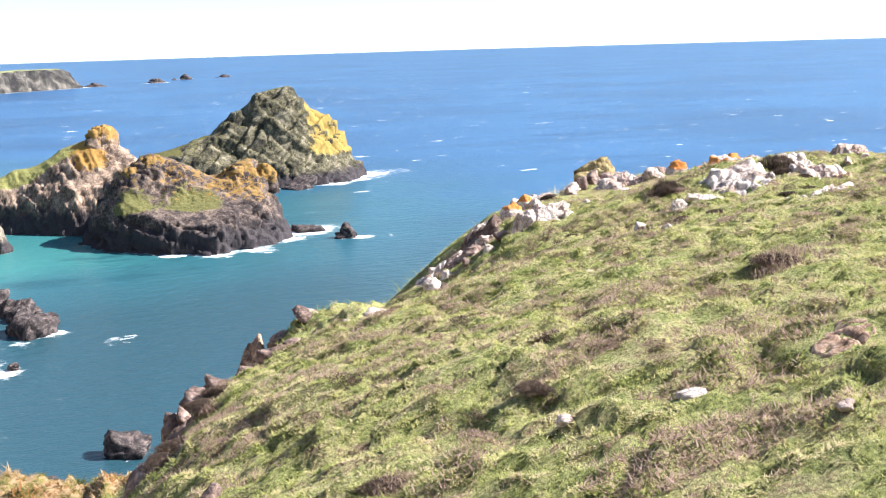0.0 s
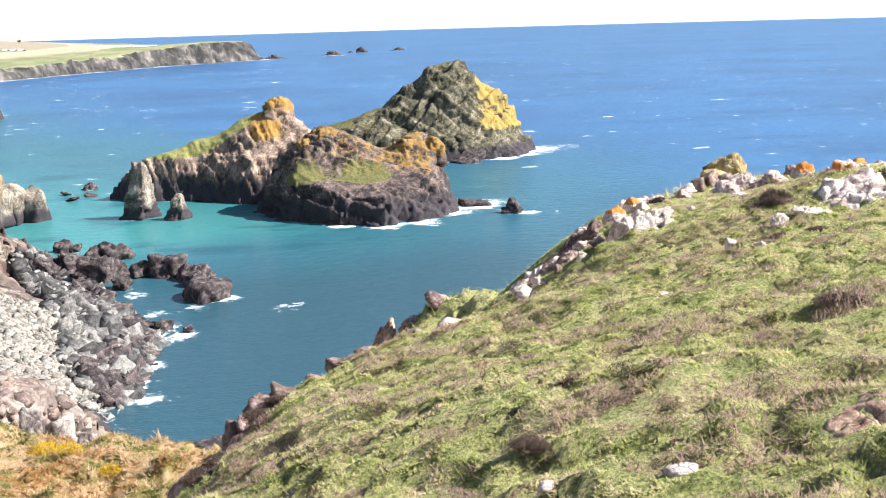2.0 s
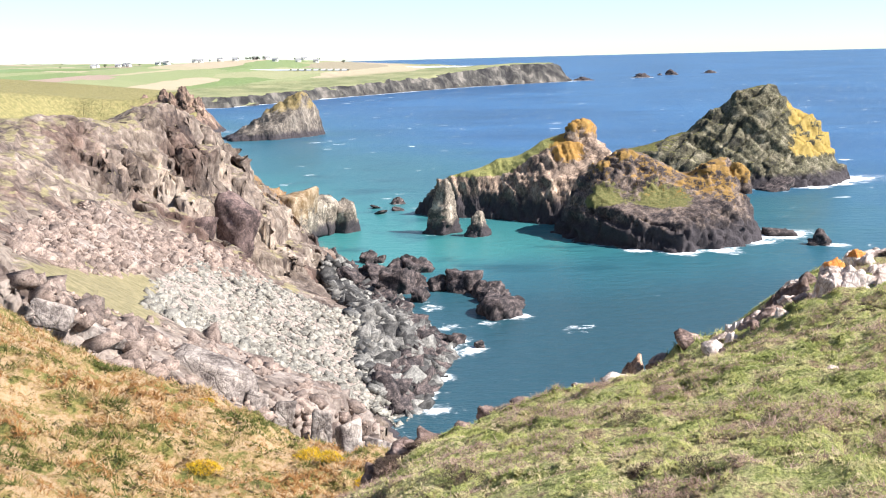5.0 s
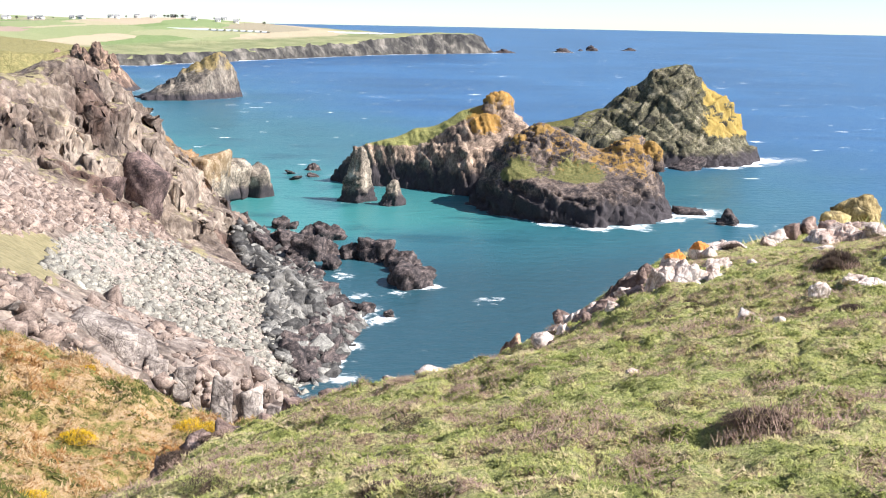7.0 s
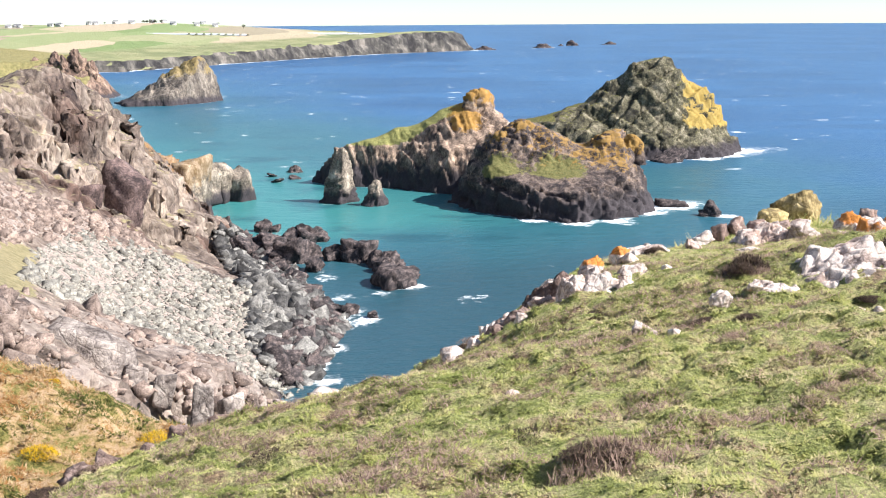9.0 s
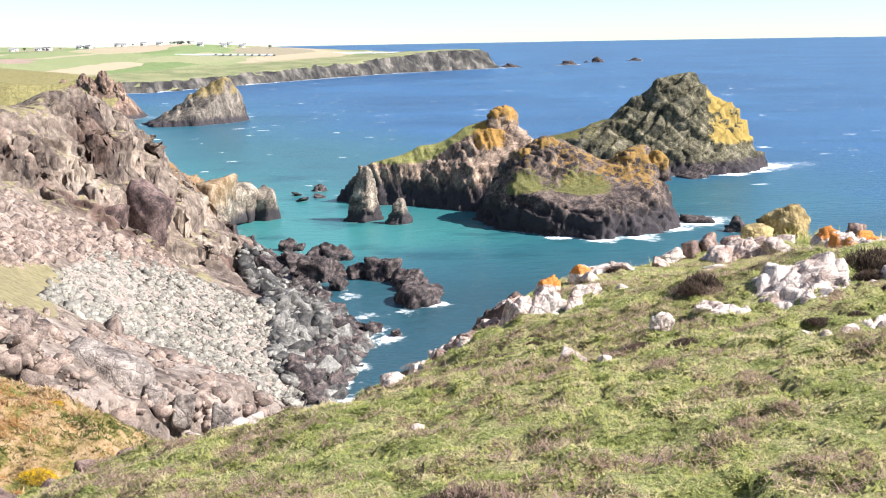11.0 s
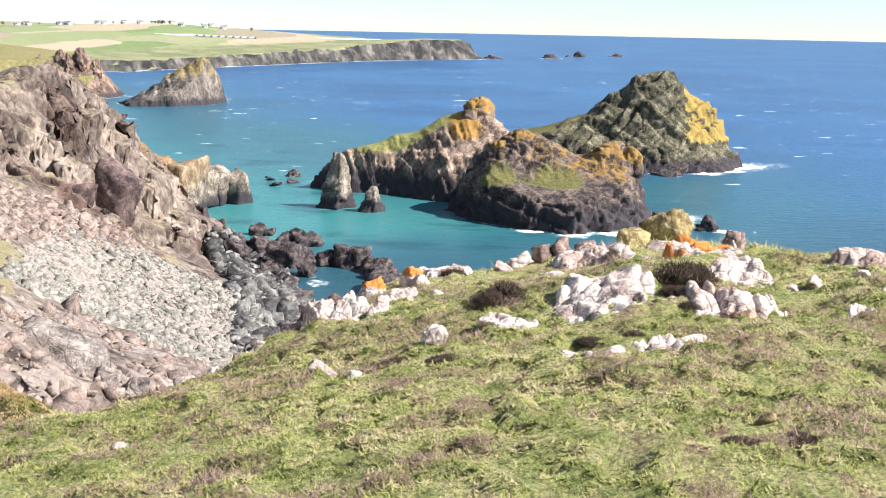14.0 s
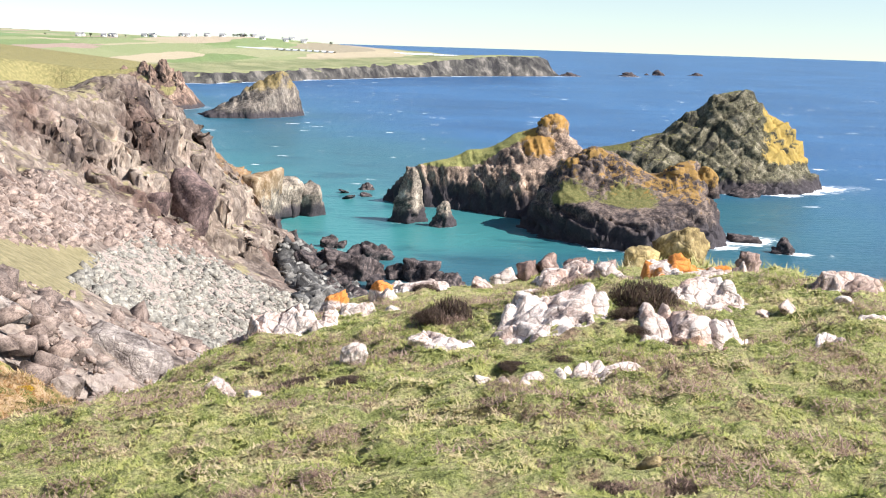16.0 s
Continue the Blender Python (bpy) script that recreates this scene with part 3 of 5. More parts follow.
ISLE_B = [(2.8, 338), (9, 321), (22, 310.5), (33, 304.5), (45, 307), (55, 315), (60, 330), (62, 346), (46, 362), (20, 364), (6, 352)]
TOP_B = relief([(7, 330, 10.5), (10, 324, 12.5), (24, 316, 9.0), (33, 311, 7.6), (45, 313, 9.6), (51, 318, 11.0), (16, 331, 17.5), (22, 331, 19.5), (29, 331, 18.8), (37, 331, 16.5), (13, 338, 18.2), (19, 338, 23), (24, 338, 24.4), (33, 338, 20.4),
                (42, 337, 17), (46, 336, 20.5), (55, 337, 20.3), (58.5, 337, 16.5), (58, 328, 11), (30, 325, 12.6), (20, 325, 12.4), (45, 326, 13.5), (40, 352, 12), (18, 354, 14)], 1.5)
ISLE_G = [(-190, 706), (-164, 711), (-147, 733), (-141, 755), (-152, 792), (-182, 778), (-206, 735)]
TOP_G = relief([(-196, 735, 2), (-184, 735, 9), (-170, 738, 20), (-157, 742, 27), (-148, 744, 29.5), (-144, 745, 24), (-141, 748, 11), (-137, 762, 4), (-165, 722, 10), (-150, 730, 16), (-150, 770, 18), (-180, 765, 8)], 1.5)


def top_lichen(lo, hi, right=0.0):
    def at(v, n):
        return np.clip((v[:, 2] - lo) / (hi - lo), 0, 1) * np.clip(0.35 + 0.5 * n[:, 2] + right * n[:, 0], 0, 1)
    return at


def ridge_lichen(v, n):
    patch = np.exp(-((v[:, 0] - 7.5) ** 2 / 34 + (v[:, 1] - 373) ** 2 / 50)) * np.clip((v[:, 2] - 15) / 4, 0, 1)
    return np.clip(0.95 * patch + 0.55 * np.clip((v[:, 2] - 24) / 4, 0, 1) + 0.08, 0, 1)


def crown_lichen(v, n):
    top = np.clip((v[:, 2] - 11 + 0.10 * (v[:, 0] - 30)) / 5, 0, 1) * np.clip(0.25 + n[:, 2], 0, 1)
    return np.clip(0.46 * top + 0.3 * np.clip((v[:, 0] - 36) / 8, 0, 1) * top, 0, 1)


def skull_lichen(v, n):
    face = np.clip((v[:, 0] - 91 - 0.15 * (v[:, 2] - 20)) / 5, 0, 1) * np.clip((v[:, 2] - 9) / 3, 0, 1)
    return np.clip(face * (0.62 + 0.4 * n[:, 0] + 0.9 * fractal(v / 5, 4, 88)) + 0.1, 0, 1)


def crest_turf(v, n, turf):
    return {"turf": np.clip((v[:, 1] - 373) / 2, 0, 1) * np.clip((v[:, 2] - 11) / 3, 0, 1) * np.clip((9 - v[:, 0]) / 4, 0, 0.85)}


def shelf_turf(v, n, turf):
    spots = np.exp(-((v[:, 0] - 14) ** 2 / 60 + (v[:, 1] - 324) ** 2 / 30)) + np.exp(-((v[:, 0] - 33) ** 2 / 70 + (v[:, 1] - 322) ** 2 / 50))
    return {"turf": np.clip(spots, 0, 0.9) * np.clip((v[:, 2] - 8.5) / 2, 0, 1)}


me = landmass("rock_island", ISLE_C, TOP_C, np.arange(14, 128, 0.5), np.arange(426, 496, 0.5), 2.2, 1.7, 2.2, 11, 2, 2.0, 0.9, skull_lichen, dip=-42.0, huge=0.6, deep=1.5, small=0.3)
isle_c = tagged(part("rock_island", me, ROCK_C), "tall grey-green rock island with a yellow lichen face", "island", "islands in the bay")
me = landmass("rock_island", ISLE_A, TOP_A, np.arange(-52, 36, 0.45), np.arange(346, 408, 0.45), 2.6, 1.35, 1.5, 21, 2, 1.5, 0.84, ridge_lichen, layers=crest_turf, dip=72.0, huge=0.4, mown=True)
isle_a = tagged(part("rock_island", me, ROCK_A), "brown ridge island with turf along its crest", "island", "islands in the bay")
me = landmass("rock_island", ISLE_B, TOP_B, np.arange(-3, 70, 0.42), np.arange(298, 368, 0.42), 2.2, 1.8, 1.8, 31, 2, 1.5, 0.86, crown_lichen, layers=shelf_turf, dip=28.0, huge=0.6, least=0.3, deep=1.4, mown=True)
isle_b = tagged(part("rock_island", me, ROCK_B), "dark low island with orange lichen and turf", "island", "islands in the bay")
me = landmass("rock_island", ISLE_G, TOP_G, np.arange(-214, -128, 0.9), np.arange(696, 800, 0.9), 4.5, 1.8, 3.2, 41, 2, 2.0, 0.95, top_lichen(11, 19), dip=70.0)
tagged(part("rock_island", me, ROCK_GULL), "far pointed rock island capped with yellow lichen", "island", "islands in the bay")
SHORES.update(c=ISLE_C, a=ISLE_A, b=ISLE_B, g=ISLE_G)


def knob(parent, x, y, z, rx, ry, h, seed, lichen, material, label):
    ob = part("knob", pinnacle("knob", x, y, rx, ry, z + h, seed, 0.8, 0.10, (0, 0), 28, 44, z - 3, lichen, 4.0), material, parent, label)
    return ob


for parent, x, y, z, rx, ry, h, s, l, m in [(isle_a, 11.6, 379, 22.0, 6.2, 5.4, 9.2, 201, 0.75, ROCK_A), (isle_b, 47, 334, 15.5, 4.4, 3.6, 4.6, 203, 1.0, ROCK_B),
                                           (isle_b, 54.5, 335, 14.5, 4.2, 3.6, 6.0, 204, 1.2, ROCK_B), (isle_b, 23, 336, 20, 4.5, 4, 4.2, 205, 0.8, ROCK_B), (isle_b, 17, 335, 18, 3.5, 3.2, 3.6, 206, 0.7, ROCK_B),
                                           (isle_c, 75.5, 461, 29, 3.2, 3.4, 5.0, 207, 0.3, ROCK_C), (isle_c, 87, 462, 31, 4.6, 4, 4.0, 208, 0.3, ROCK_C), (isle_c, 67, 461, 24, 2.4, 2.6, 4.2, 209, 0.2, ROCK_C)]:
    knob(parent, x, y, z, rx, ry, h, s, l, m, "rough knob of lichened rock on the crest")

tagged(part("sea_stack", pinnacle("sea_stack", -31.5, 341, 6.0, 5.0, 16.5, 3, 0.45, 0.07, (2.4, 0), sides=4, twist=192), ROCK_STACK), "tall pale pointed sea stack with a dark foot", "sea stack", "stacks in the cove")
tagged(part("sea_stack", pinnacle("sea_stack", -20.2, 335, 4.6, 4.0, 7.4, 5, 0.5, 0.08, (1.2, 0), sides=4, twist=200), ROCK_STACK), "short brown sea stack beside the tall one", "sea stack", "stacks in the cove")
tagged(part("sea_stack", pinnacle("sea_stack", 73.3, 314, 3.9, 3.2, 4.2, 8, 0.5, 0.1, (-0.6, 0), 24, 40, -2, 0), ROCK_WET), "small dark rock standing in white water", "sea stack", "stacks in the cove")
tagged(part("sea_stack", pinnacle("sea_stack", -52, 408, 3.3, 3.0, 2.9, 9, 0.6, 0.1, (0.4, 0), 24, 40, -2, 0), ROCK_WET), "low dark rock in the turquoise shallows", "sea stack", "stacks in the cove")


# ---------------------------------------------------------------- mainland
def cliff_lichen(v, n):
    return np.clip((v[:, 1] - 262) / 20, 0, 1) * np.clip((v[:, 2] - 8) / 6, 0, 1) * 0.45 + 0.1


SCREE = [(-58, 160), (-60, 192), (-52, 207), (-42, 206), (-24, 210), (-18, 195), (-20, 165), (-31, 150), (-40, 128), (-46, 124)]
RUBBLE = [(-72, 148), (-75, 190), (-66, 206), (-56, 214), (-50, 206), (-58, 186), (-60, 162), (-55, 112)]
SPUR = [(-50, 74), (-46, 104), (-42, 118), (-40, 130), (-30, 140), (-10, 130), (-8, 95), (-25, 72)]
STRIP = [(-50, 102), (-63, 150), (-58, 165), (-46, 128), (-41, 116), (-43, 104)]


def cove_cover(v, n, turf):
    x, y = v[:, 0], v[:, 1]
    bare = np.clip(inside(SCREE, x, y) / 4 + 0.5, 0, 1)
    pink = np.clip(inside(RUBBLE, x, y) / 4 + 0.5, 0, 1)
    spur = np.clip(inside(SPUR, x, y) / 4 + 0.5, 0, 1)
    strip = np.clip(inside(STRIP, x, y) / 4 + 0.5, 0, 1)
    return {"turf": np.clip(np.maximum(turf * 0.5 * (1 - bare) * (1 - pink) * (1 - 0.75 * spur), strip * 0.95), 0, 1), "scree": np.maximum(np.maximum(bare, 0.55 * pink), 0.5 * spur)}


def cove_calm(x, y):
    """Less broken over the loose slopes and the bare spur than on the cliff."""
    soft = np.maximum(np.clip(inside(SCREE, x, y) / 4 + 0.5, 0, 0.75), np.clip(inside(RUBBLE, x, y) / 4 + 0.5, 0, 0.7))
    soft = np.maximum(soft, np.clip(inside(SPUR, x, y) / 4 + 0.5, 0, 0.05))
    return 1 - np.maximum(soft, np.clip(inside(STRIP, x, y) / 4 + 0.5, 0, 0.8))


def cove_height(x, y):
    return np.maximum(soft_min(COVE_TOP(x, y), inside(COVE_SHORE, x, y) * 1.6, 3.0), -0.5)


me = landmass("cove_cliff", COVE_SHORE, COVE_TOP, axis((-240, 2.0), (-112, 0.36), (-2, 0.45)), axis((60, 0.45), (180, 0.36), (290, 0.8), (420, 1)), 1.6, 1.9, 2.0, 51, 3, 2.0, 0.77, cliff_lichen, layers=cove_cover, dip=40.0, least=0.3, deep=1.6, huge=0.5, small=0.4, calm=cove_calm, ledges=((0.45, 7.5, 1.0), (0.4, 2.6, 0.9)))
cliff = tagged(part("cove_cliff", me, ROCK_CLIFF), "pink and grey broken cliff with straw-coloured turf", "cliff", "", "structure")
SHORES["cove"] = COVE_SHORE

HILL = [(-212, 790), (-226, 768), (-300, 740), (-330, 600), (-215, 420), (-130, 330), (-110, 250), (-420, 250), (-700, 500), (-700, 1050), (-330, 1110), (-290, 1000), (-260, 880)]
HILL_TOP = relief([(-295, 790, 24), (-272, 790, 24), (-253, 790, 29), (-240, 790, 30.5), (-232, 790, 23), (-224, 790, 9), (-160, 430, 40), (-250, 480, 46), (-220, 600, 34), (-400, 600, 46), (-500, 900, 40), (-340, 1000, 24),
                   (-130, 300, 38), (-280, 700, 28), (-400, 300, 60), (-320, 860, 22)], 12)


def hill_turf(v, n, turf):
    return {"turf": np.clip(np.maximum(turf, np.maximum((-268 - v[:, 0]) / 12, (715 - v[:, 1]) / 30)), 0, 1)}


me = landmass("hill", HILL, HILL_TOP, np.arange(-700, -100, 3.0), np.arange(250, 1120, 3.0), 1.0, 2.2, 4.5, 61, 6, 6.0, 0.74, layers=hill_turf, calm=lambda x, y: np.where((y > 710) & (x > -300), 1, 0.25))
tagged(part("hill", me, ROCK_RED), "rough turf hill with a rocky point behind the cove", "hill", "", "structure")
SHORES["hill"] = HILL

FAR = [(-309, 1133), (-232, 1302), (-115, 1528), (-20, 1640), (43, 1690), (48, 1730), (-40, 1850), (-260, 2250), (-500, 3300), (-1900, 3900), (-2200, 1200), (-700, 1050)]
FAR_TOP = relief([(-300, 1160, 10), (-225, 1320, 12), (-110, 1545, 19), (-20, 1650, 28), (30, 1692, 27), (-700, 1875, 33), (-570, 1900, 37), (-470, 1930, 39.5), (-362, 1930, 35), (-290, 1950, 30), (-150, 1800, 20), (-60, 1760, 24), (-450, 1400, 24),
                  (-1500, 2600, 30), (-600, 2700, 20), (-700, 1300, 30), (-380, 2500, 8), (-1200, 1900, 36)], 60)
xs, ys = axis((-2200, 30), (-760, 8), (-380, 4), (80, 4)), axis((1050, 5), (1760, 10), (2100, 30), (3900, 40))
me = landmass("far_headland", FAR, FAR_TOP, xs, ys, 1.2, 6.0, 8.0, 71, 6, 8.0, 0.90, layers=lambda v, n, turf: {"inland": np.clip(inside(FAR, v[:, 0], v[:, 1]), 0, 400), "turf": np.clip((n[:, 2] - 0.85) * 8, 0, 1)})
tagged(part("far_headland", me, FIELDS), "long low headland of fields above grey cliffs", "headland", "", "structure")
SHORES["far"] = FAR

# near headland
xs = axis((-60, 0.8), (-34, 0.4), (-14, 0.25), (-6, 0.1), (-3.8, 0.06), (6.4, 0.1), (9, 0.3), (24, 1.0), (40, 1))
ys = axis((-20, 1.0), (-3, 0.15), (1.4, 0.06), (10.5, 0.1), (14, 0.2), (28, 0.4), (70, 0.8), (78, 1))
X, Y = [q.ravel() for q in np.meshgrid(xs, ys)]


def hummock(p):
    """Tussocks of the turf: 1 on their tops, 0 in the hollows between."""
    q = p * (1, 1.3, 1) / 0.23 + 0.35 * np.stack([grain(p / 0.15, 25), grain(p / 0.15, 26), 0 * p[:, 0]], 1)
    return np.clip(1.35 * np.abs(grain(q, 27)) + 0.55 * np.abs(grain(q * 2.1, 28)), 0, 1)


def ground_z(x, y):
    """The turf's height with its humps and tussocks."""
    p = np.stack([x, y, 0 * x], 1)
    off = np.clip((y + 0.9 * np.maximum(-x - 4, 0) - 12) / 10, 0, 1)
    tuss = np.clip(ridged(p * (1, 1.3, 1) / 0.55, 3, 15), 0, 1) ** 2
    return near_height(x, y) + (0.09 * fractal(p / 0.9, 4, 5) + 0.08 * tuss + 0.085 * (hummock(p) - 0.4) * np.clip(y - 1.2, 0, 1) * np.clip(12 - y, 0, 1)) * (1 - off) - 0.25 * off + off * (0.7 * fractal(p / 6, 5, 6) + 0.45 * ridged(p / 2.5, 3, 18) + 0.36 * ridged(p / 0.9, 3, 19)) + 0.1 * fractal(p / 3, 3, 9)


Z = ground_z(X, Y)
me = mesh_from("headland", np.stack([X, Y, Z], 1), grid_faces(len(xs), len(ys)), True)
k = Mat("turf", 0.95)
c = k.ramp(k.noise(3.5, 8, 0.78), (0.37, (0.12, 0.135, 0.04)), (0.45, (0.30, 0.33, 0.11)), (0.53, (0.45, 0.43, 0.20)), (0.62, (0.30, 0.21, 0.14)))
far_side = k.span(k.xyz()[1], 28.0, 32.0)
bank = k.math("MAXIMUM", far_side, k.span(k.math("ADD", k.xyz()[0], k.math("MULTIPLY", k.math("SUBTRACT", k.noise(0.8, 5), 0.5), 3.0)), -3.3, -4.3))
c2 = k.ramp(k.noise(0.8, 10, 0.75), (0.38, (0.07, 0.075, 0.02)), (0.44, (0.20, 0.18, 0.055)), (0.50, (0.38, 0.255, 0.125)), (0.55, (0.46, 0.325, 0.20)), (0.60, (0.32, 0.18, 0.07)), (0.66, (0.19, 0.18, 0.05)))
c = k.mix(1.0, c, k.ramp(k.noise(45, 5, 0.7), (0.36, (0.45, 0.45, 0.42)), (0.5, (1, 1, 1)), (0.64, (1.5, 1.45, 1.35))), "MULTIPLY")
k.bump(k.noise(26, 7, 0.8), 1.0, 0.06)
TURF = k.done(k.mix(bank, c, c2))
tagged(part("headland", me, TURF), "grassy clifftop slope of cropped turf and heather", "ground", "", "structure")

# the sea itself
k = Mat("sea_water", 0.3)
k.out.inputs["Specular IOR Level"].default_value = 0.2
deep = k.ramp(k.noise(0.006, 4, 0.5), (0.4, (0.017, 0.080, 0.195)), (0.6, (0.025, 0.110, 0.255)))
gusts = k.noise(0.035, 5, 0.6, k.place(0.3, 1.0, 1.0))
deep = k.mix(k.math("MULTIPLY", k.span(gusts, 0.48, 0.68), 0.55), deep, (0.006, 0.045, 0.12))
deep = k.mix(k.span(k.xyz()[1], 400, 240), deep, (0.024, 0.070, 0.094))
sh = k.math("ADD", k.attr("shoal"), k.math("MULTIPLY", k.math("SUBTRACT", k.noise(0.03, 4), 0.5), 0.25))
col = k.mix(k.span(sh, 0.05, 0.55), deep, (0.030, 0.120, 0.152))
col = k.mix(k.span(sh, 0.5, 1.0), col, (0.045, 0.200, 0.202))
weed = k.math("MULTIPLY", k.span(k.noise(0.055, 5, 0.6, k.place(0.6, 1, 1)), 0.52, 0.66), k.span(sh, 0.25, 0.6))
col = k.mix(k.math("MULTIPLY", weed, 0.6), col, (0.014, 0.07, 0.095))
reach = k.math("SUBTRACT", 1.0, k.span(k.attr("near"), 0.0, 3.5))
lace = k.noise(0.42, 7, 0.78, warp=0.6)
beside = k.math("SUBTRACT", 1.0, k.span(k.attr("near"), 0.0, 9.0))
foam = k.math("ADD", k.math("MULTIPLY", reach, k.math("ADD", 0.42, k.math("MULTIPLY", k.span(k.xyz()[1], 650, 1100), 0.4))), k.math("MULTIPLY", k.attr("swash"), k.math("ADD", 0.55, k.math("MULTIPLY", beside, 0.6))))
foam = k.span(k.math("ADD", foam, k.math("MULTIPLY", k.math("SUBTRACT", lace, 0.5), 2.6)), 0.44, 0.95)
cap = k.noise(0.16, 4, 0.6, k.place(0.4, 1.0, 1.0))
gust = k.math("MULTIPLY", k.math("SUBTRACT", k.noise(0.012, 2), 0.5), 0.12)
caps = k.math("MULTIPLY", k.span(k.math("ADD", cap, gust), 0.662, 0.70), k.span(k.xyz()[1], 330, 480))
white = k.math("MAXIMUM", foam, caps)
col = k.mix(white, col, (0.85, 0.88, 0.9))
wave = k.math("ADD", k.noise(0.35, 5, 0.6, k.place(0.5, 1, 1)), k.math("MULTIPLY", k.noise(1.6, 3), 0.25))
k.bump(wave, 0.5, 0.9)
k.link(k.math("ADD", 0.3, k.math("MULTIPLY", white, 0.7)), k.out.inputs["Roughness"])
SEA = k.done(col)


# ---------------------------------------------------------------- rocks of the cove
def rock_mesh(name, seed, level, flat, crisp=16.0, rough=0.05, cracks=0.0, facets=14, lichen=0.0):
    v, tri = boulder_shape(seed, level, facets, flat, crisp, rough, cracks)
    top = np.clip(v[:, 2] / (flat[2] * 0.9) * 1.4 - 0.15, 0, 1)
    return mesh_from(name, v, tri, False, lichen=top * lichen)


def stone(name, x, y, z, size, seed, material, label, category="boulder", group="", level=3, turn=None, jointed=False, **shape):
    """One rock, about a third of it sunk; size: its width, depth and height."""
    w, d, h = size
    if jointed:
        me = mesh_from(name, *block_shape(seed, (w, d, h * 1.35), 0.16, level))
    else:
        me = rock_mesh(name, seed, level, (w * 0.55, d * 0.55, h * 0.7), **shape)
    ob = part(name, me, material)
    tilt = ((seed * 53) % 50 - 25, (seed * 29) % 56 - 28) if jointed else (0, 0)
    ob.matrix_world = pose(x, y, z + h * 0.2, *tilt, (seed * 37) % 360 if turn is None else turn)
    return tagged(ob, label, category, group)


# reef rocks off the boulder beach: x, y, width, height
for n, (x, y, w, h) in enumerate([(-57, 297, 7, 2.5), (-46, 295, 5, 2.2), (-43, 294, 3, 1.4), (-33, 281, 8, 3.6), (-37, 278, 5, 3), (-40, 270, 8, 4), (-46, 264, 6, 4), (-34, 257, 8, 5.5), (-31, 263, 6, 4),
                                  (-28, 248, 4.5, 3), (-25, 260, 5, 3), (-19, 258, 7, 5), (-14, 253, 5, 3.5), (-12, 247, 6, 3.5)]):
    REEF.append((x, y, w))
    stone("boulder", x, y, 0.2, (w, w * 0.8, h), 100 + n, ROCK_WET, "dark wet boulder at the foot of the cliffs", "boulder", "reef rocks", 4, jointed=True)
for n, (x, y, w, h) in enumerate([(-10.5, 234, 9, 4.5), (-8, 240, 5, 3), (-17.5, 211, 3.2, 1.8), (-19.5, 213, 2.5, 1.2), (-13, 208, 2.2, 1.1), (-24, 198, 3, 1.6), (-21, 196, 2.6, 1.2), (-29, 210, 6, 4), (-27, 212, 4, 2.4),
                                  (-22.8, 213.5, 3, 1.6), (-25, 206, 3.5, 2), (-26, 190, 4, 2.6), (-24, 182, 3.2, 2), (-27, 176, 3.5, 2.2), (-25, 170, 3, 1.8)]):
    REEF.append((x, y, w))
    stone("boulder", x, y, 0.1, (w, w * 0.8, h), 140 + n, ROCK_WET, "dark wet boulder awash in the shallows", "boulder", "reef rocks", 4, jointed=True)
for n, (x, y, w, h) in enumerate([(2.5, 156, 5.4, 3.2), (-8, 146.5, 4.5, 1.5), (-58, 398, 5, 0.6), (-50, 392, 6, 0.7), (-55, 384, 5, 0.5), (66, 331, 11, 1.6), (84, 430, 12, 3)]):
    REEF.append((x, y, w))
    stone("boulder", x, y, 0.0, (w, w * 0.7, h), 170 + n, ROCK_WET, "low dark rock breaking the water", "boulder", "rocks awash", 4, jointed=True)


REEF += [(-31.5, 341, 11), (-20.2, 335, 8), (73.3, 314, 8), (-52, 408, 6), (154, 1794, 40), (209, 1898, 26), (275, 1946, 30), (62, 1718, 36)]
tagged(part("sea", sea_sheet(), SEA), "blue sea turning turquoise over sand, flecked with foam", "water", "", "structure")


def rock_field(name, outline, count, sizes, few, seed, material, label, lie=-0.1):
    """Loose rocks strewn over the slope, too many to count."""
    rng = np.random.default_rng(seed)
    q = np.array(outline, float)
    lo, hi = q.min(0), q.max(0)
    p = rng.uniform(lo, hi, (count * 6, 2))
    p = p[inside(outline, p[:, 0], p[:, 1]) > 0][:count]
    z = cove_height(p[:, 0], p[:, 1])
    shapes = [chip_shape(seed + i, i % 2) for i in range(7)]
    vs, fs, base = [], [], 0
    for i, (x, y) in enumerate(p):
        v, t = shapes[i % 7]
        s = sizes[0] * (sizes[1] / sizes[0]) ** (rng.random() ** few) * 0.5
        a, b = rng.uniform(0, 6.28), rng.uniform(-0.8, 0.8)
        rot = np.array(Euler((b, rng.uniform(-0.8, 0.8), a)).to_matrix())
        vs.append(v @ rot.T * s + (x, y, z[i] - s * lie))
        fs.append(t + base)
        base += len(v)
    me = mesh_from(name, np.concatenate(vs), np.concatenate(fs), False)
    return tagged(part(name, me, material), label, "rocks", "", "stuff")


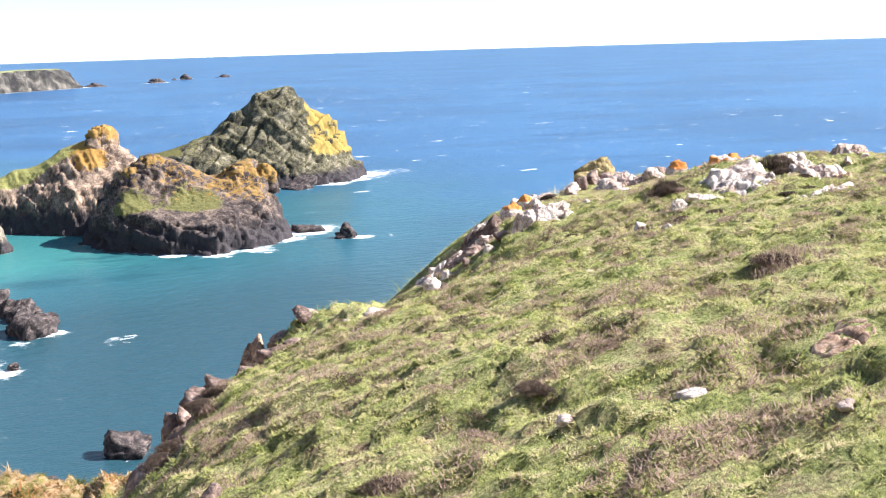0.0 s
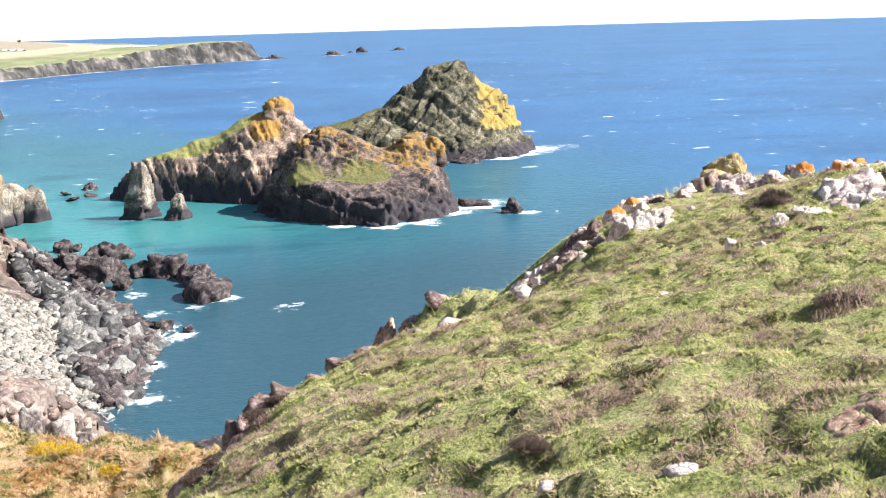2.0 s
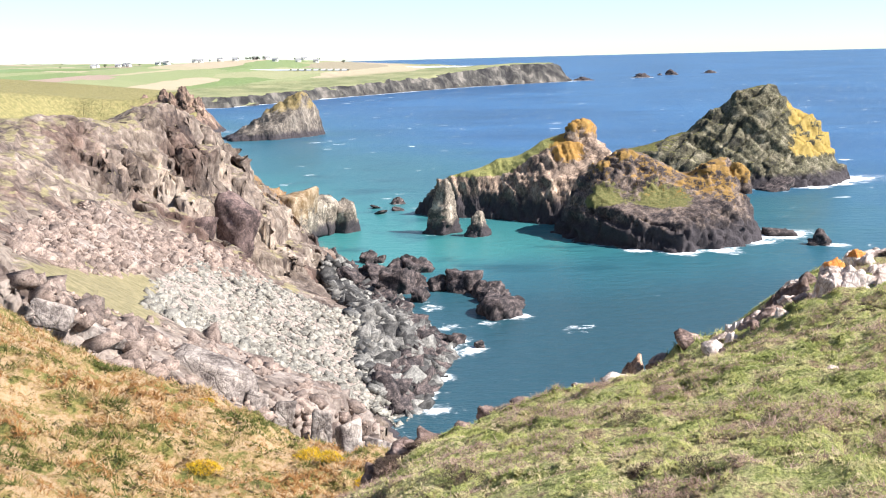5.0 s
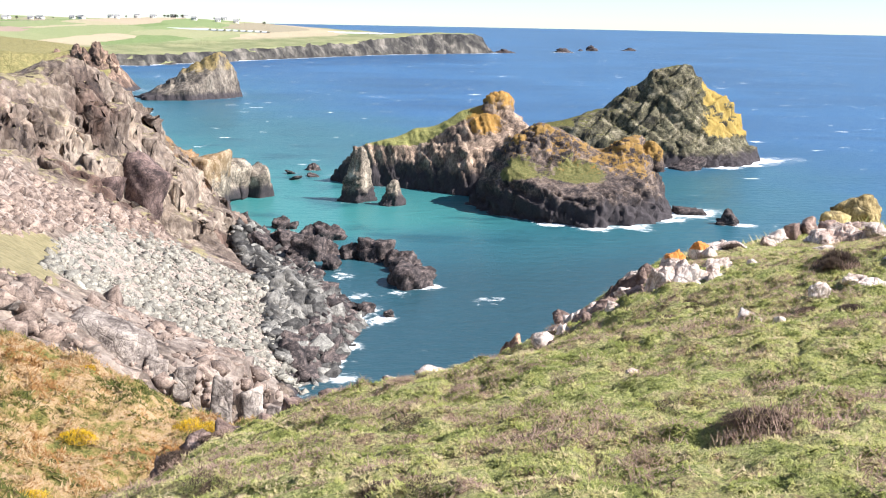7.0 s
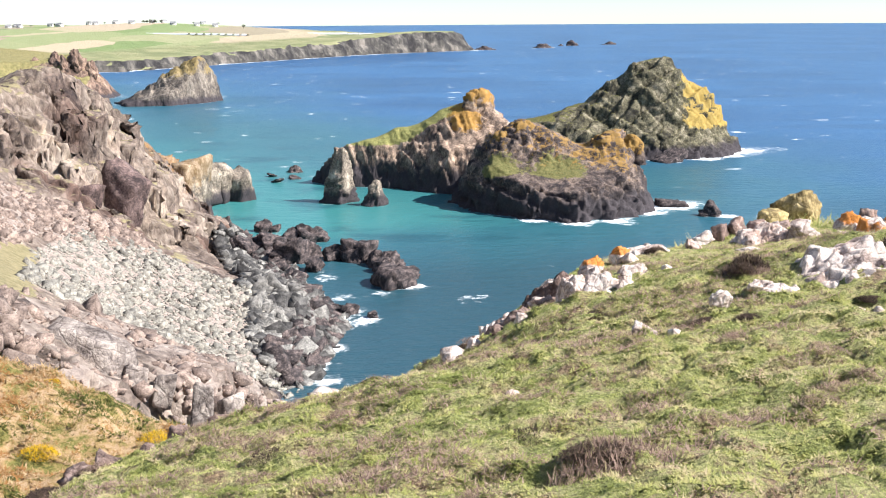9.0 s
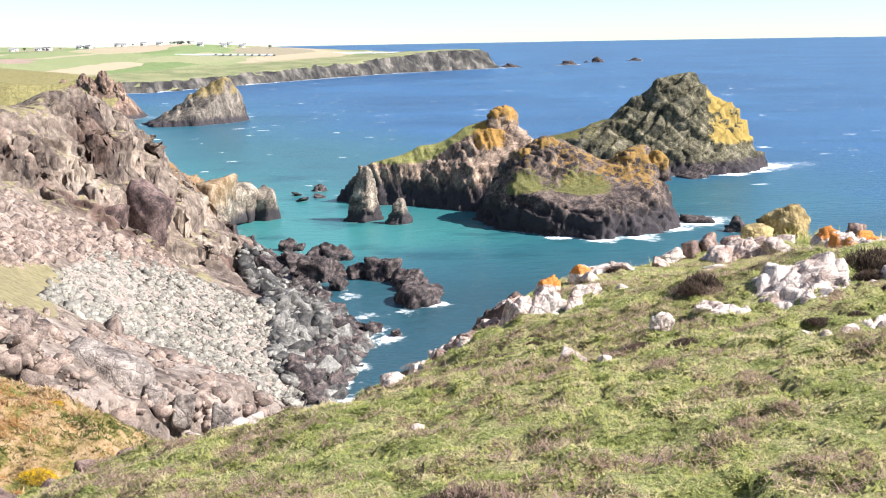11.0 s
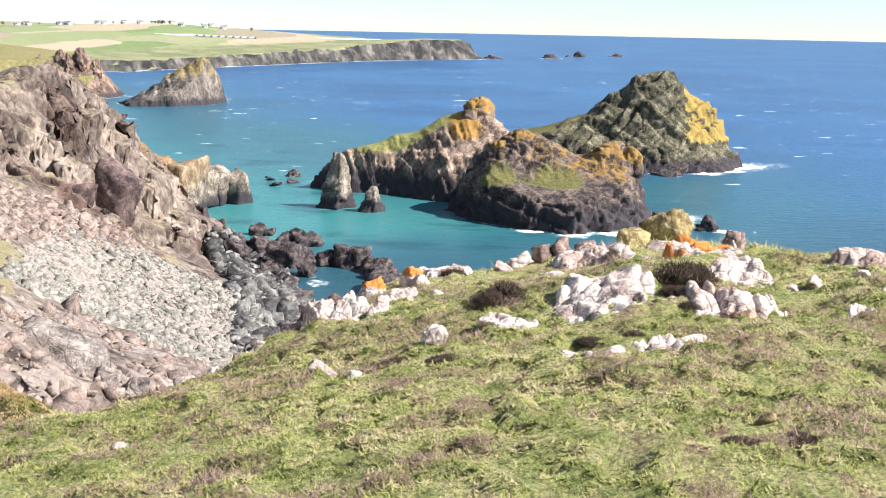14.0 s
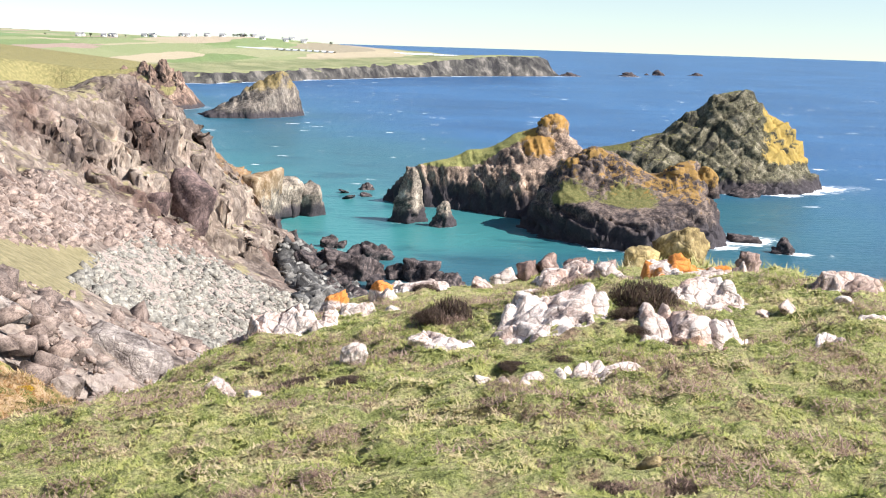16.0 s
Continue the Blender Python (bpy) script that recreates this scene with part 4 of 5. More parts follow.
rock_field("beach_boulders", [(-21, 166), (-18, 190), (-18, 207), (-25, 226), (-34, 250), (-48, 276), (-53, 266), (-46, 240), (-38, 214), (-33, 192), (-30, 172)], 1300, (1.0, 4.6), 1.3, 300, ROCK_BEACH, "grey and pale angular boulders heaped along the shore")
rock_field("scree", SCREE, 8000, (0.25, 2.0), 3.2, 320, ROCK_FAN, "pale broken scree under the cliff", 0.15)
rock_field("rubble", RUBBLE, 2200, (0.4, 3.0), 2.6, 340, ROCK_SCREE, "pinkish rubble fallen from the cliff", 0.2)
rock_field("shore_boulders", [(-24, 165), (-20, 176), (-19, 191), (-19, 207), (-26, 224), (-33, 248), (-46, 276), (-49, 270), (-37, 246), (-30, 222), (-25, 206), (-26, 190), (-27, 176)], 420, (1.2, 4.6), 1.3, 360, ROCK_WET, "dark wet boulders at the edge of the water")

rock_field("spur_rubble", SPUR, 1100, (0.3, 3.0), 2.2, 380, ROCK_SCREE, "broken pinkish rock over the bare spur", 0.3)

# slabs of the near spur: x, y, z, size, lean, turn
def slab(x, y, z, size, tilt, turn, seed, material, label, category, group, name="slab", lichen=0.0, rough=0.07):
    q, t = block_shape(seed, size, rough)
    top = np.clip(lichen * (0.35 + q[:, 2] / size[2] * 1.2), 0, 1)
    ob = part(name, mesh_from(name, q, t, False, lichen=top, turf=0 * top), material)
    ob.matrix_world = pose(x, y, z, tilt[0], tilt[1], turn)
    return tagged(ob, label, category, group)


for n, (x, y, z, size, tilt, turn) in enumerate([
        (-33.5, 103.5, 24.2, (8.4, 3.0, 4.6), (-18, 18), -8), (-22.3, 103, 19.0, (2.0, 1.6, 4.6), (-6, 6), 10), (-19.8, 104, 18.2, (2.4, 1.8, 4.0), (-4, -8), 24), (-26, 104, 20.4, (1.8, 1.2, 3.4), (-10, 12), 0),
        (-28.6, 103, 21.5, (2.4, 1.4, 3.0), (-14, 20), 30), (-41, 88, 34.4, (3.2, 1.6, 2.4), (-10, 25), 15), (-38.5, 91, 32.0, (4.6, 2.0, 1.6), (-10, 24), -10), (-18.0, 112, 14.4, (3.4, 2.0, 2.2), (-8, 28), 40)]):
    slab(x, y, z, size, tilt, turn, 400 + n, ROCK_SLAB, "grey tilted slab standing out of the spur", "rock slab", "slabs on the spur", rough=0.04 if n == 0 else 0.07)

# blocks of the low point beyond the cliff, and square faces on the cliff
for n, (x, y, z, size, turn, lichen) in enumerate([(-70, 337, 5.5, (10, 11, 14), -10, 0.5), (-60.3, 346, 3.6, (6.8, 7, 11.5), -26, 0.15), (-65.2, 343, 5.0, (5.5, 8, 13), -18, 0.3), (-68.5, 318, 8.0, (7.5, 16, 18), -8, 0.9), (-66.2, 299, 9.5, (6.0, 9, 19), -22, 1.1)]):
    slab(x, y, z, size, (0, 4), turn, 61 + n, ROCK_STACK, "brown rock buttress rising from the water", "rock buttress", "buttresses of the point", "buttress", lichen, 0.07)
# the shaded cleft of the cliff is painted into these blocks' colour
for n, (x, y, z, size, turn) in enumerate([(-64.6, 231.5, 18.5, (9.5, 8, 14), -26), (-69.4, 223.5, 19.0, (5.5, 6, 9), -20)]):
    slab(x, y, z, size, (-10, 14), turn, 81 + n, ROCK_PURPLE_SHADE, "square-cut purple-brown buttress jutting from the cliff, coloured dark for its shade", "rock buttress", "buttresses of the cliff", "buttress", 0.0, 0.06)


for x, y, rx, ry, h, s in [(-241, 786, 8, 7, 33, 91), (-254, 786, 9, 7, 31.5, 92), (-231, 787, 6, 6, 25, 93), (-268, 785, 9, 7, 27, 94), (-247, 780, 5, 5, 28, 95)]:
    ob = part("crag", pinnacle("crag", x, y, rx, ry, h, s, 0.5, 0.16, (-3, 0), 32, 40, 8, 0, 3.0), ROCK_RED)
    tagged(ob, "jagged red-brown crag on the rocky point", "crag", "crags of the point")

# far reef
for x, y, rx, ry, h, s in [(154, 1794, 17, 10, 6, 71), (209, 1898, 11, 8, 9, 72), (190, 1890, 6, 5, 3, 74), (275, 1946, 13, 8, 4.5, 73), (62, 1718, 16, 8, 5, 75)]:
    ob = part("reef_rock", pinnacle("reef_rock", x, y, rx, ry, h, s, 0.5, 0.12, (0, 0), 16, 24, -2, 0), ROCK_WET)
    tagged(ob, "small dark rock far out at sea", "rock", "far reef")


# ---------------------------------------------------------------- clifftop rocks
def lie(x, y):
    return float(ground_z(np.array([x]), np.array([y]))[0])


PALE = "pale pinkish-white weathered rock set in the turf"
LEDGES = []


def ledge_cover(x, y, x0, y0, w, d, seed, turn):
    """How far inside a ledge's ragged outline a point lies: above 0 inside."""
    c, s = math.cos(radians(turn)), math.sin(radians(turn))
    u, q = ((x - x0) * c + (y - y0) * s) / (w * 0.5), (-(x - x0) * s + (y - y0) * c) / (d * 0.5)
    edge = fractal(np.stack([x / 0.22, y / 0.22, 0 * x], 1), 4, seed)
    return 1 - (np.abs(u) ** 2.4 + np.abs(q) ** 2.4) ** (1 / 2.4) + 0.45 * edge, u, q


def ledge(x, y, w, d, h, seed, label, turn=0.0, material=None, lichen=0.0):
    """Bedrock showing through the turf: low stepped blocks parted by cracks."""
    LEDGES.append((x, y, w, d, seed, turn))
    step = max(0.011, max(w, d) / 66)
    xs, ys = np.arange(x - w * 0.72, x + w * 0.72, step), np.arange(y - d * 0.72, y + d * 0.72, step)
    X, Y = [q.ravel() for q in np.meshgrid(xs, ys)]
    m, u, q = ledge_cover(X, Y, x, y, w, d, seed, turn)
    p = np.stack([X, Y, 0 * X], 1)
    warp = p + 0.025 * np.stack([fractal(p / 0.12, 3, seed + 1), fractal(p / 0.12, 3, seed + 2), 0 * X], 1)
    b1, j1 = blocks(warp / (0.40, 0.22, 1), seed + 3, 0.7)
    b2, j2 = blocks(warp / (0.15, 0.10, 1), seed + 4, 0.8)
    slope = 1 - 0.75 * np.clip(0.25 - q, 0, 1)
    z = ground_z(X, Y) - 0.06 + np.clip(m * 3.4, -0.3, 1) * (h * 0.46 * slope + 0.062)
    z += np.clip(m * 4, 0, 1) * (min(h, 0.16) * 0.30 * np.clip(b1, -1, 1) + min(h, 0.2) * 0.09 * np.clip(b2, -1, 1) - (0.02 + min(h, 0.16) * 0.16) * np.exp(-j1 * 30) - (0.006 + min(h, 0.16) * 0.05) * np.exp(-j2 * 22) + 0.006 * fractal(p / 0.05, 3, seed + 5))
    spots = np.clip(lichen * (0.45 + 2.6 * fractal(p / 0.2, 3, seed + 6)), 0, 1)
    me = mesh_from("ledge", np.stack([X, Y, z], 1), grid_faces(len(xs), len(ys), m > -0.25), False, lichen=spots)
    return tagged(part("ledge", me, material or ROCK_WHITE), label, "rock ledge", "ledges on the knoll")


for n, (x, y, w, d, h, a, text) in enumerate([
        (3.33, 9.35, 0.95, 1.15, 0.13, 8, "broad cracked ledge of pinkish-white rock"), (4.10, 9.05, 0.78, 0.70, 0.13, 5, "white ledge above a rust-brown face"), (4.40, 9.95, 0.58, 0.5, 0.14, 0, "pale stepped ledge near the crest"),
        (2.63, 9.02, 0.52, 0.36, 0.08, -6, "low white ledge half covered by turf"), (3.55, 12.7, 0.66, 0.7, 0.20, 10, "pale broken ledge along the crest"),
        (2.15, 12.4, 0.66, 0.6, 0.15, 5, "low pale ledge on the crest of the knoll"), (3.55, 8.0, 0.55, 0.24, 0.04, 8, "thin pale ledge flush with the turf"), (3.12, 7.85, 0.36, 0.12, 0.03, 12, "thin pinkish ledge flush with the turf"),
        (5.42, 10.3, 0.52, 0.45, 0.15, 0, "pale rock around a clump of dead heather"), (1.36, 10.32, 0.66, 0.5, 0.34, 10, "blocky pale ledge on the cliff edge"), (1.80, 10.9, 0.36, 0.32, 0.13, 0, "pale rock with a dark lower face"),
        (5.0, 9.02, 0.30, 0.28, 0.05, 0, "flat pale stones flush with the turf"), (5.32, 9.28, 0.26, 0.26, 0.05, 20, "flat pale stones beside the knoll"), (5.48, 8.75, 0.2, 0.14, 0.04, 0, "flat pale stone sunk in the grass"),
        (5.25, 13.8, 0.7, 0.5, 0.16, -20, "pale slab falling away to the sea"), (5.2, 11.8, 0.3, 0.3, 0.08, 0, "pale slab near the sea edge")]):
    ledge(x, y, w, d, h, 700 + 9 * n, text, a)
ledge(4.38, 11.25, 0.78, 0.9, 0.17, 860, "white ledge spotted with orange lichen", 0, None, 0.95)
ledge(4.16, 8.74, 0.5, 0.22, 0.07, 870, "rust-brown face below the white ledge", 5, ROCK_RUST)
for n, (x, y, w, d, h, a) in enumerate([(0.78, 11.15, 0.75, 0.9, 0.22, 20), (0.32, 11.3, 0.55, 0.7, 0.16, 0), (1.1, 11.75, 0.5, 0.5, 0.18, 0), (-2.95, 7.75, 0.45, 0.6, 0.14, 30), (-3.2, 6.9, 0.4, 0.5, 0.13, 10), (-0.55, 10.3, 0.4, 0.4, 0.10, 0)]):
    ledge(x, y, w, d, h, 890 + 9 * n, "pinkish-brown broken rock along the cliff edge", a, ROCK_WHITE if n in (1, 2) else ROCK_BROWN)
ledge(-0.35, 2.85, 0.5, 0.36, 0.02, 880, "flat pinkish slab showing through thin turf", 10, ROCK_RUST)
# x, y, width, height, turn
for n, (x, y, w, h, a) in enumerate([(1.66, 10.4, 0.12, 0.10, 60), (2.1, 10.7, 0.13, 0.05, 5), (2.12, 8.64, 0.14, 0.10, 30),
                                     (2.45, 8.95, 0.10, 0.07, 0), (1.42, 8.1, 0.17, 0.09, 15), (1.64, 7.98, 0.09, 0.04, 30), (4.7, 9.6, 0.09, 0.05, 0), (4.86, 9.6, 0.11, 0.08, 50), (5.3, 9.85, 0.10, 0.05, 20)]):
    stone("pale_rock", x, y, lie(x, y), (w, w * 0.8, h), 500 + n, ROCK_WHITE, PALE, "rock", "pale rocks in the turf", 4, a, rough=0.06, cracks=0.07, crisp=70.0, facets=9)
for n, (x, y, w, h, a) in enumerate([(2.72, 12.5, 0.20, 0.12, 30), (1.93, 11.85, 0.16, 0.10, 0), (3.9, 12.4, 0.26, 0.15, 5),
                                     (4.62, 16, 0.2, 0.13, 0), (5.57, 14.8, 0.16, 0.24, 40), (6.0, 14.9, 0.24, 0.10, 0), (6.3, 14.9, 0.24, 0.16, 20), (3.2, 11.9, 0.22, 0.08, 25), (3.95, 11.5, 0.2, 0.1, 0)]):
    stone("pale_rock", x, y, lie(x, y), (w, w * 0.8, h), 520 + n, ROCK_WHITE, "pale rock along the broken crest of the knoll", "rock", "pale rocks on the crest", 4, a, rough=0.06, cracks=0.07, crisp=70.0, facets=9)
for n, (x, y, w, h, a) in enumerate([(-1.11, 2.9, 0.12, 0.045, 10), (-1.62, 3.2, 0.09, 0.04, 40), (-0.91, 2.1, 0.09, 0.035, 0), (-3.1, 4.6, 0.13, 0.1, 40), (3.62, 6.25, 0.075, 0.06, 0), (2.9, 7.92, 0.08, 0.05, 0), (0.45, 7.2, 0.08, 0.04, 0)]):
    stone("pale_rock", x, y, lie(x, y), (w, w * 0.75, h), 540 + n, ROCK_BROWN if n == 3 else ROCK_OCHRE if n == 4 else ROCK_WHITE, "small pale stone half sunk in the grass", "rock", "stones in the grass", 3, a, rough=0.05, cracks=0.06, crisp=70.0, facets=8)
# orange-topped rocks
for n, (x, y, w, h) in enumerate([(1.5, 11.6, 0.22, 0.25), (1.86, 12.0, 0.17, 0.20), (0.66, 26.5, 0.7, 1.0), (4.55, 12.9, 0.26, 0.2), (4.98, 13.0, 0.18, 0.15)]):
    stone("lichen_rock", x, y, lie(x, y), (w, w * 0.8, h), 560 + n, ROCK_RUST if n == 2 else ROCK_WHITE, "rock capped with bright orange lichen", "rock", "lichen rocks", 4, 20, rough=0.07, cracks=0.07, crisp=30.0, facets=9, lichen=1.2 if n < 3 else 0.75)
# jagged blocks along the crest beside the ochre boulder
for n, (x, y, w, h, a) in enumerate([(2.92, 12.95, 0.24, 0.12, 10), (3.16, 13.05, 0.20, 0.17, 50), (3.36, 13.15, 0.22, 0.19, 25), (3.62, 13.3, 0.26, 0.16, 70), (3.9, 13.4, 0.3, 0.12, 0), (4.5, 15.8, 0.36, 0.36, 30), (4.75, 15.3, 0.3, 0.2, 10), (5.75, 15.6, 0.3, 0.3, 45), (5.5, 15.0, 0.3, 0.16, 15)]):
    stone("edge_rock", x, y, lie(x, y), (w, w * 0.8, h), 620 + n, ROCK_OCHRE if n == 5 else ROCK_WHITE if n in (0, 6) else ROCK_BROWN, "jagged rock on the crest of the knoll", "rock", "rocks of the crest", 3, a, jointed=True)
stone("crag", 5.12, 16.6, lie(5.12, 16.6) + 0.06, (0.6, 0.5, 0.56), 573, ROCK_OCHRE, "large ochre boulder on the tip of the knoll", "boulder", "", 4, 200, rough=0.05, cracks=0.07, crisp=14.0, facets=16)
# pale stones where the turf breaks off, and brown rocks below it
for n, (x, y, w, h, a) in enumerate([(-1.28, 8.78, 0.11, 0.06, 10), (-0.97, 8.98, 0.20, 0.08, 30), (-0.82, 9.02, 0.13, 0.07, 60), (-0.46, 9.42, 0.22, 0.08, 5), (-0.28, 9.62, 0.14, 0.09, 40), (0.08, 10.38, 0.20, 0.10, 15), (0.27, 10.5, 0.14, 0.10, 70), (-0.62, 9.2, 0.10, 0.05, 0)]):
    stone("pale_rock", x, y, lie(x, y), (w, w * 0.8, h), 640 + n, ROCK_WHITE, "pale stone where the turf breaks off at the cliff", "rock", "stones of the turf edge", 3, a, rough=0.07, cracks=0.07, crisp=40.0, facets=9)
for n, (x, y, w, h, a) in enumerate([(-2.95, 8.05, 0.28, 0.20, 20), (-2.78, 8.3, 0.26, 0.18, 50), (-2.55, 8.4, 0.28, 0.15, 10), (-2.3, 8.55, 0.22, 0.12, 70), (-2.08, 8.7, 0.18, 0.10, 35), (-1.8, 8.85, 0.16, 0.08, 0), (1.9, 26.0, 0.8, 0.16, 10), (1.2, 26.2, 0.6, 0.4, 40)]):
    stone("edge_rock", x, y, lie(x, y), (w, w * 0.8, h), 660 + n, ROCK_BROWN, "pinkish-brown rock below the edge of the turf", "rock", "rocks of the edge", 3, a, jointed=True)
# rocks of the broken edge
for n, (x, y, w, h, a) in enumerate([(0.95, 10.5, 0.14, 0.13, 0), (0.72, 10.3, 0.13, 0.1, 30), (0.5, 10.45, 0.13, 0.1, 60), (0.95, 11.0, 0.18, 0.15, 0), (0.3, 10.6, 0.13, 0.1, 20), (0.65, 11.0, 0.17, 0.13, 50), (0.15, 10.2, 0.09, 0.07, 0),
                                     (0.45, 11.4, 0.18, 0.14, 15), (1.2, 11.4, 0.22, 0.18, 15), (0.9, 24.4, 0.7, 0.45, 0), (0.2, 23.2, 0.4, 0.3, 40), (-0.6, 20.5, 0.4, 0.3, 10), (-3.1, 7.3, 0.16, 0.16, 0), (-3.35, 6.6, 0.22, 0.2, 30),
                                     (-3.6, 5.9, 0.15, 0.15, 0), (-2.9, 8.0, 0.2, 0.16, 50), (-3.8, 5.0, 0.16, 0.15, 0), (1.7, 25.8, 0.4, 0.3, 0)]):
    stone("edge_rock", x, y, lie(x, y), (w, w * 0.8, h), 580 + n, ROCK_WHITE if n < 9 and n % 2 else ROCK_BROWN, "pinkish-brown rock on the cliff edge", "rock", "rocks of the edge", 3, a, rough=0.09, cracks=0.06)


stone("earth_mound", 2.6, 27.0, lie(2.6, 27.0) - 0.10, (2.2, 1.5, 0.8), 599, ROCK_MOSS, "mossy hump on the cliff edge with a bare brown face", "mound", "", 4, 0, rough=0.10, cracks=0.03, crisp=7.0)


# ---------------------------------------------------------------- plants
def blade_mesh(name, roots, length, width, lean, rng, tint, droop=0.3, flat_out=0.6, plain=False):
    """Leaves as thin bent blades of two triangles."""
    n = len(roots)
    a = rng.uniform(0, 2 * np.pi, n)
    out = np.stack([np.cos(a), np.sin(a), 0 * a], 1)
    side = np.stack([-np.sin(a), np.cos(a), 0 * a], 1)
    tilt = rng.uniform(0, flat_out, n)[:, None] + lean
    up = np.array([0, 0, 1.0])
    mid = roots + length[:, None] * 0.55 * (up * np.cos(tilt) + out * np.sin(tilt))
    tip = mid + length[:, None] * 0.45 * (up * np.cos(tilt + droop * 2) + out * np.sin(tilt + droop * 2))
    w = side * width[:, None]
    if plain:
        v = np.stack([roots - w, roots + w, tip], 1).reshape(-1, 3)
        return mesh_from(name, v, np.arange(3 * n).reshape(-1, 3), True, tint=np.repeat(tint, 3))
    v = np.stack([roots - w, roots + w, mid + w * 0.7, mid - w * 0.7, tip], 1).reshape(-1, 3)
    b = np.arange(n)[:, None] * 5
    f = np.concatenate([b + [0, 1, 2], b + [0, 2, 3], b + [3, 2, 4]])
    return mesh_from(name, v, f, True, tint=np.repeat(tint, 5))


def leaf_material(name, *stops):
    k = Mat(name, 0.7)
    k.out.inputs["Specular IOR Level"].default_value = 0.2
    col = k.ramp(k.attr("tint"), *stops)
    tilt, even = k.t.nodes.new("ShaderNodeVectorMath"), k.t.nodes.new("ShaderNodeVectorMath")
    tilt.operation, tilt.inputs[1].default_value = "ADD", (0, 0, 1.8)
    even.operation = "NORMALIZE"
    k.link(k.geo.outputs["Normal"], tilt.inputs[0])
    k.link(tilt.outputs[0], even.inputs[0])
    k.link(even.outputs[0], k.out.inputs["Normal"])
    thin, both = k.t.nodes.new("ShaderNodeBsdfTranslucent"), k.t.nodes.new("ShaderNodeMixShader")
    both.inputs[0].default_value = 0.25
    k.link(col, thin.inputs[0])
    k.link(k.out.outputs[0], both.inputs[1])
    k.link(thin.outputs[0], both.inputs[2])
    k.link(both.outputs[0], k.t.nodes["Material Output"].inputs[0])
    return k.done(col)


# both end stops also colour the shaded hollows between tussocks
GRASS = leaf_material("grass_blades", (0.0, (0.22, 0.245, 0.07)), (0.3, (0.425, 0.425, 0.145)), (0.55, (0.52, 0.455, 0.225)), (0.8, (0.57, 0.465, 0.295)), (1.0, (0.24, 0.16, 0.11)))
HEATH = leaf_material("heather_twigs", (0.0, (0.10, 0.068, 0.05)), (0.5, (0.27, 0.178, 0.137)), (0.8, (0.48, 0.345, 0.28)), (1.0, (0.28, 0.25, 0.10)))
DARK_HEATH = leaf_material("dark_heather", (0.0, (0.02, 0.014, 0.01)), (0.5, (0.065, 0.043, 0.032)), (0.8, (0.17, 0.115, 0.088)), (1.0, (0.075, 0.065, 0.026)))
BRACKEN = leaf_material("bank_growth", (0.0, (0.09, 0.10, 0.025)), (0.25, (0.20, 0.19, 0.055)), (0.5, (0.38, 0.25, 0.115)), (0.8, (0.54, 0.39, 0.235)), (1.0, (0.32, 0.165, 0.06)))
GORSE = leaf_material("gorse_bloom", (0.0, (0.10, 0.10, 0.02)), (0.3, (0.32, 0.22, 0.025)), (0.55, (0.72, 0.44, 0.02)), (1.0, (0.85, 0.58, 0.03)))


def strew(rng, count, x0, x1, y0, y1, power=1.0):
    x, y = rng.uniform(x0, x1, count), y0 + (y1 - y0) * rng.random(count) ** power
    return x, y


rng = np.random.default_rng(7)
x, y = strew(rng, 1300000, -3.9, 6.8, 0.3, 13.5, 1.3)
p = np.stack([x, y, 0 * x], 1)
clump = fractal(p / 0.22, 4, 91)
dry_and_shade = np.clip(0.27 + 0.6 * fractal(p / 0.7, 5, 95) + 0.85 * fractal(p / 0.13, 3, 97) + rng.normal(0, 0.08, len(x)) - 0.25 * clump + 0.22 * np.clip((6 - y) / 2, 0, 1), 0, 1)
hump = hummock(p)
# hollows between tussocks: their shade is put into the blade tint
dry_and_shade = np.where(hump < 0.20 + 0.08 * rng.random(len(x)), np.where(rng.random(len(x)) < 0.5, 0.95, 0.05), dry_and_shade)
ok = (clump > -0.62 + 0.3 * rng.random(len(x))) & (x < 2.2 + 0.42 * y) & (x < 7.2 - 0.1 * y)
for x0, y0, w, d, seed, turn in LEDGES:
    at = np.flatnonzero(ok & (np.abs(x - x0) < w) & (np.abs(y - y0) < d))
    ok[at] = ledge_cover(x[at], y[at], x0, y0, w, d, seed, turn)[0] < 0.08
x, y, p, clump, dry_and_shade = x[ok], y[ok], p[ok], clump[ok], dry_and_shade[ok]
roots = np.stack([x, y, ground_z(x, y) - 0.006], 1)
length = (0.022 + 0.02 * rng.random(len(x)) ** 2) * (1 + 1.1 * np.clip(clump, -0.3, 1))
tagged(part("grass", blade_mesh("grass", roots, length, (0.0019 + 0.0018 * rng.random(len(x))) * (0.8 + 0.12 * np.clip(y, 0, 9)), 0.2, rng, dry_and_shade, 0.5, 1.25, True), GRASS), "short green and straw-coloured clifftop grass", "grass", "", "stuff")

# mats of dead heather in streaks along the slope
x, y = strew(rng, 420000, -3.6, 6.5, 1.6, 12.5, 1.2)
p = np.stack([x, y, 0 * x], 1)
mat = fractal(p * (1 / 0.55, 1 / 0.28, 1), 4, 131) + 0.25 * fractal(p / 2.2, 2, 133)
ok = mat > 0.115 + 0.14 * rng.random(len(x)) + 0.17 * np.clip((5.5 - y) / 2, 0, 1)
for x0, y0, w, d, seed, turn in LEDGES:
    ok &= (np.abs(x - x0) > w * 0.5) | (np.abs(y - y0) > d * 0.5)
x, y, mat = x[ok], y[ok], mat[ok]
roots = np.stack([x, y, ground_z(x, y) + 0.02 * rng.random(len(x)) - 0.004], 1)
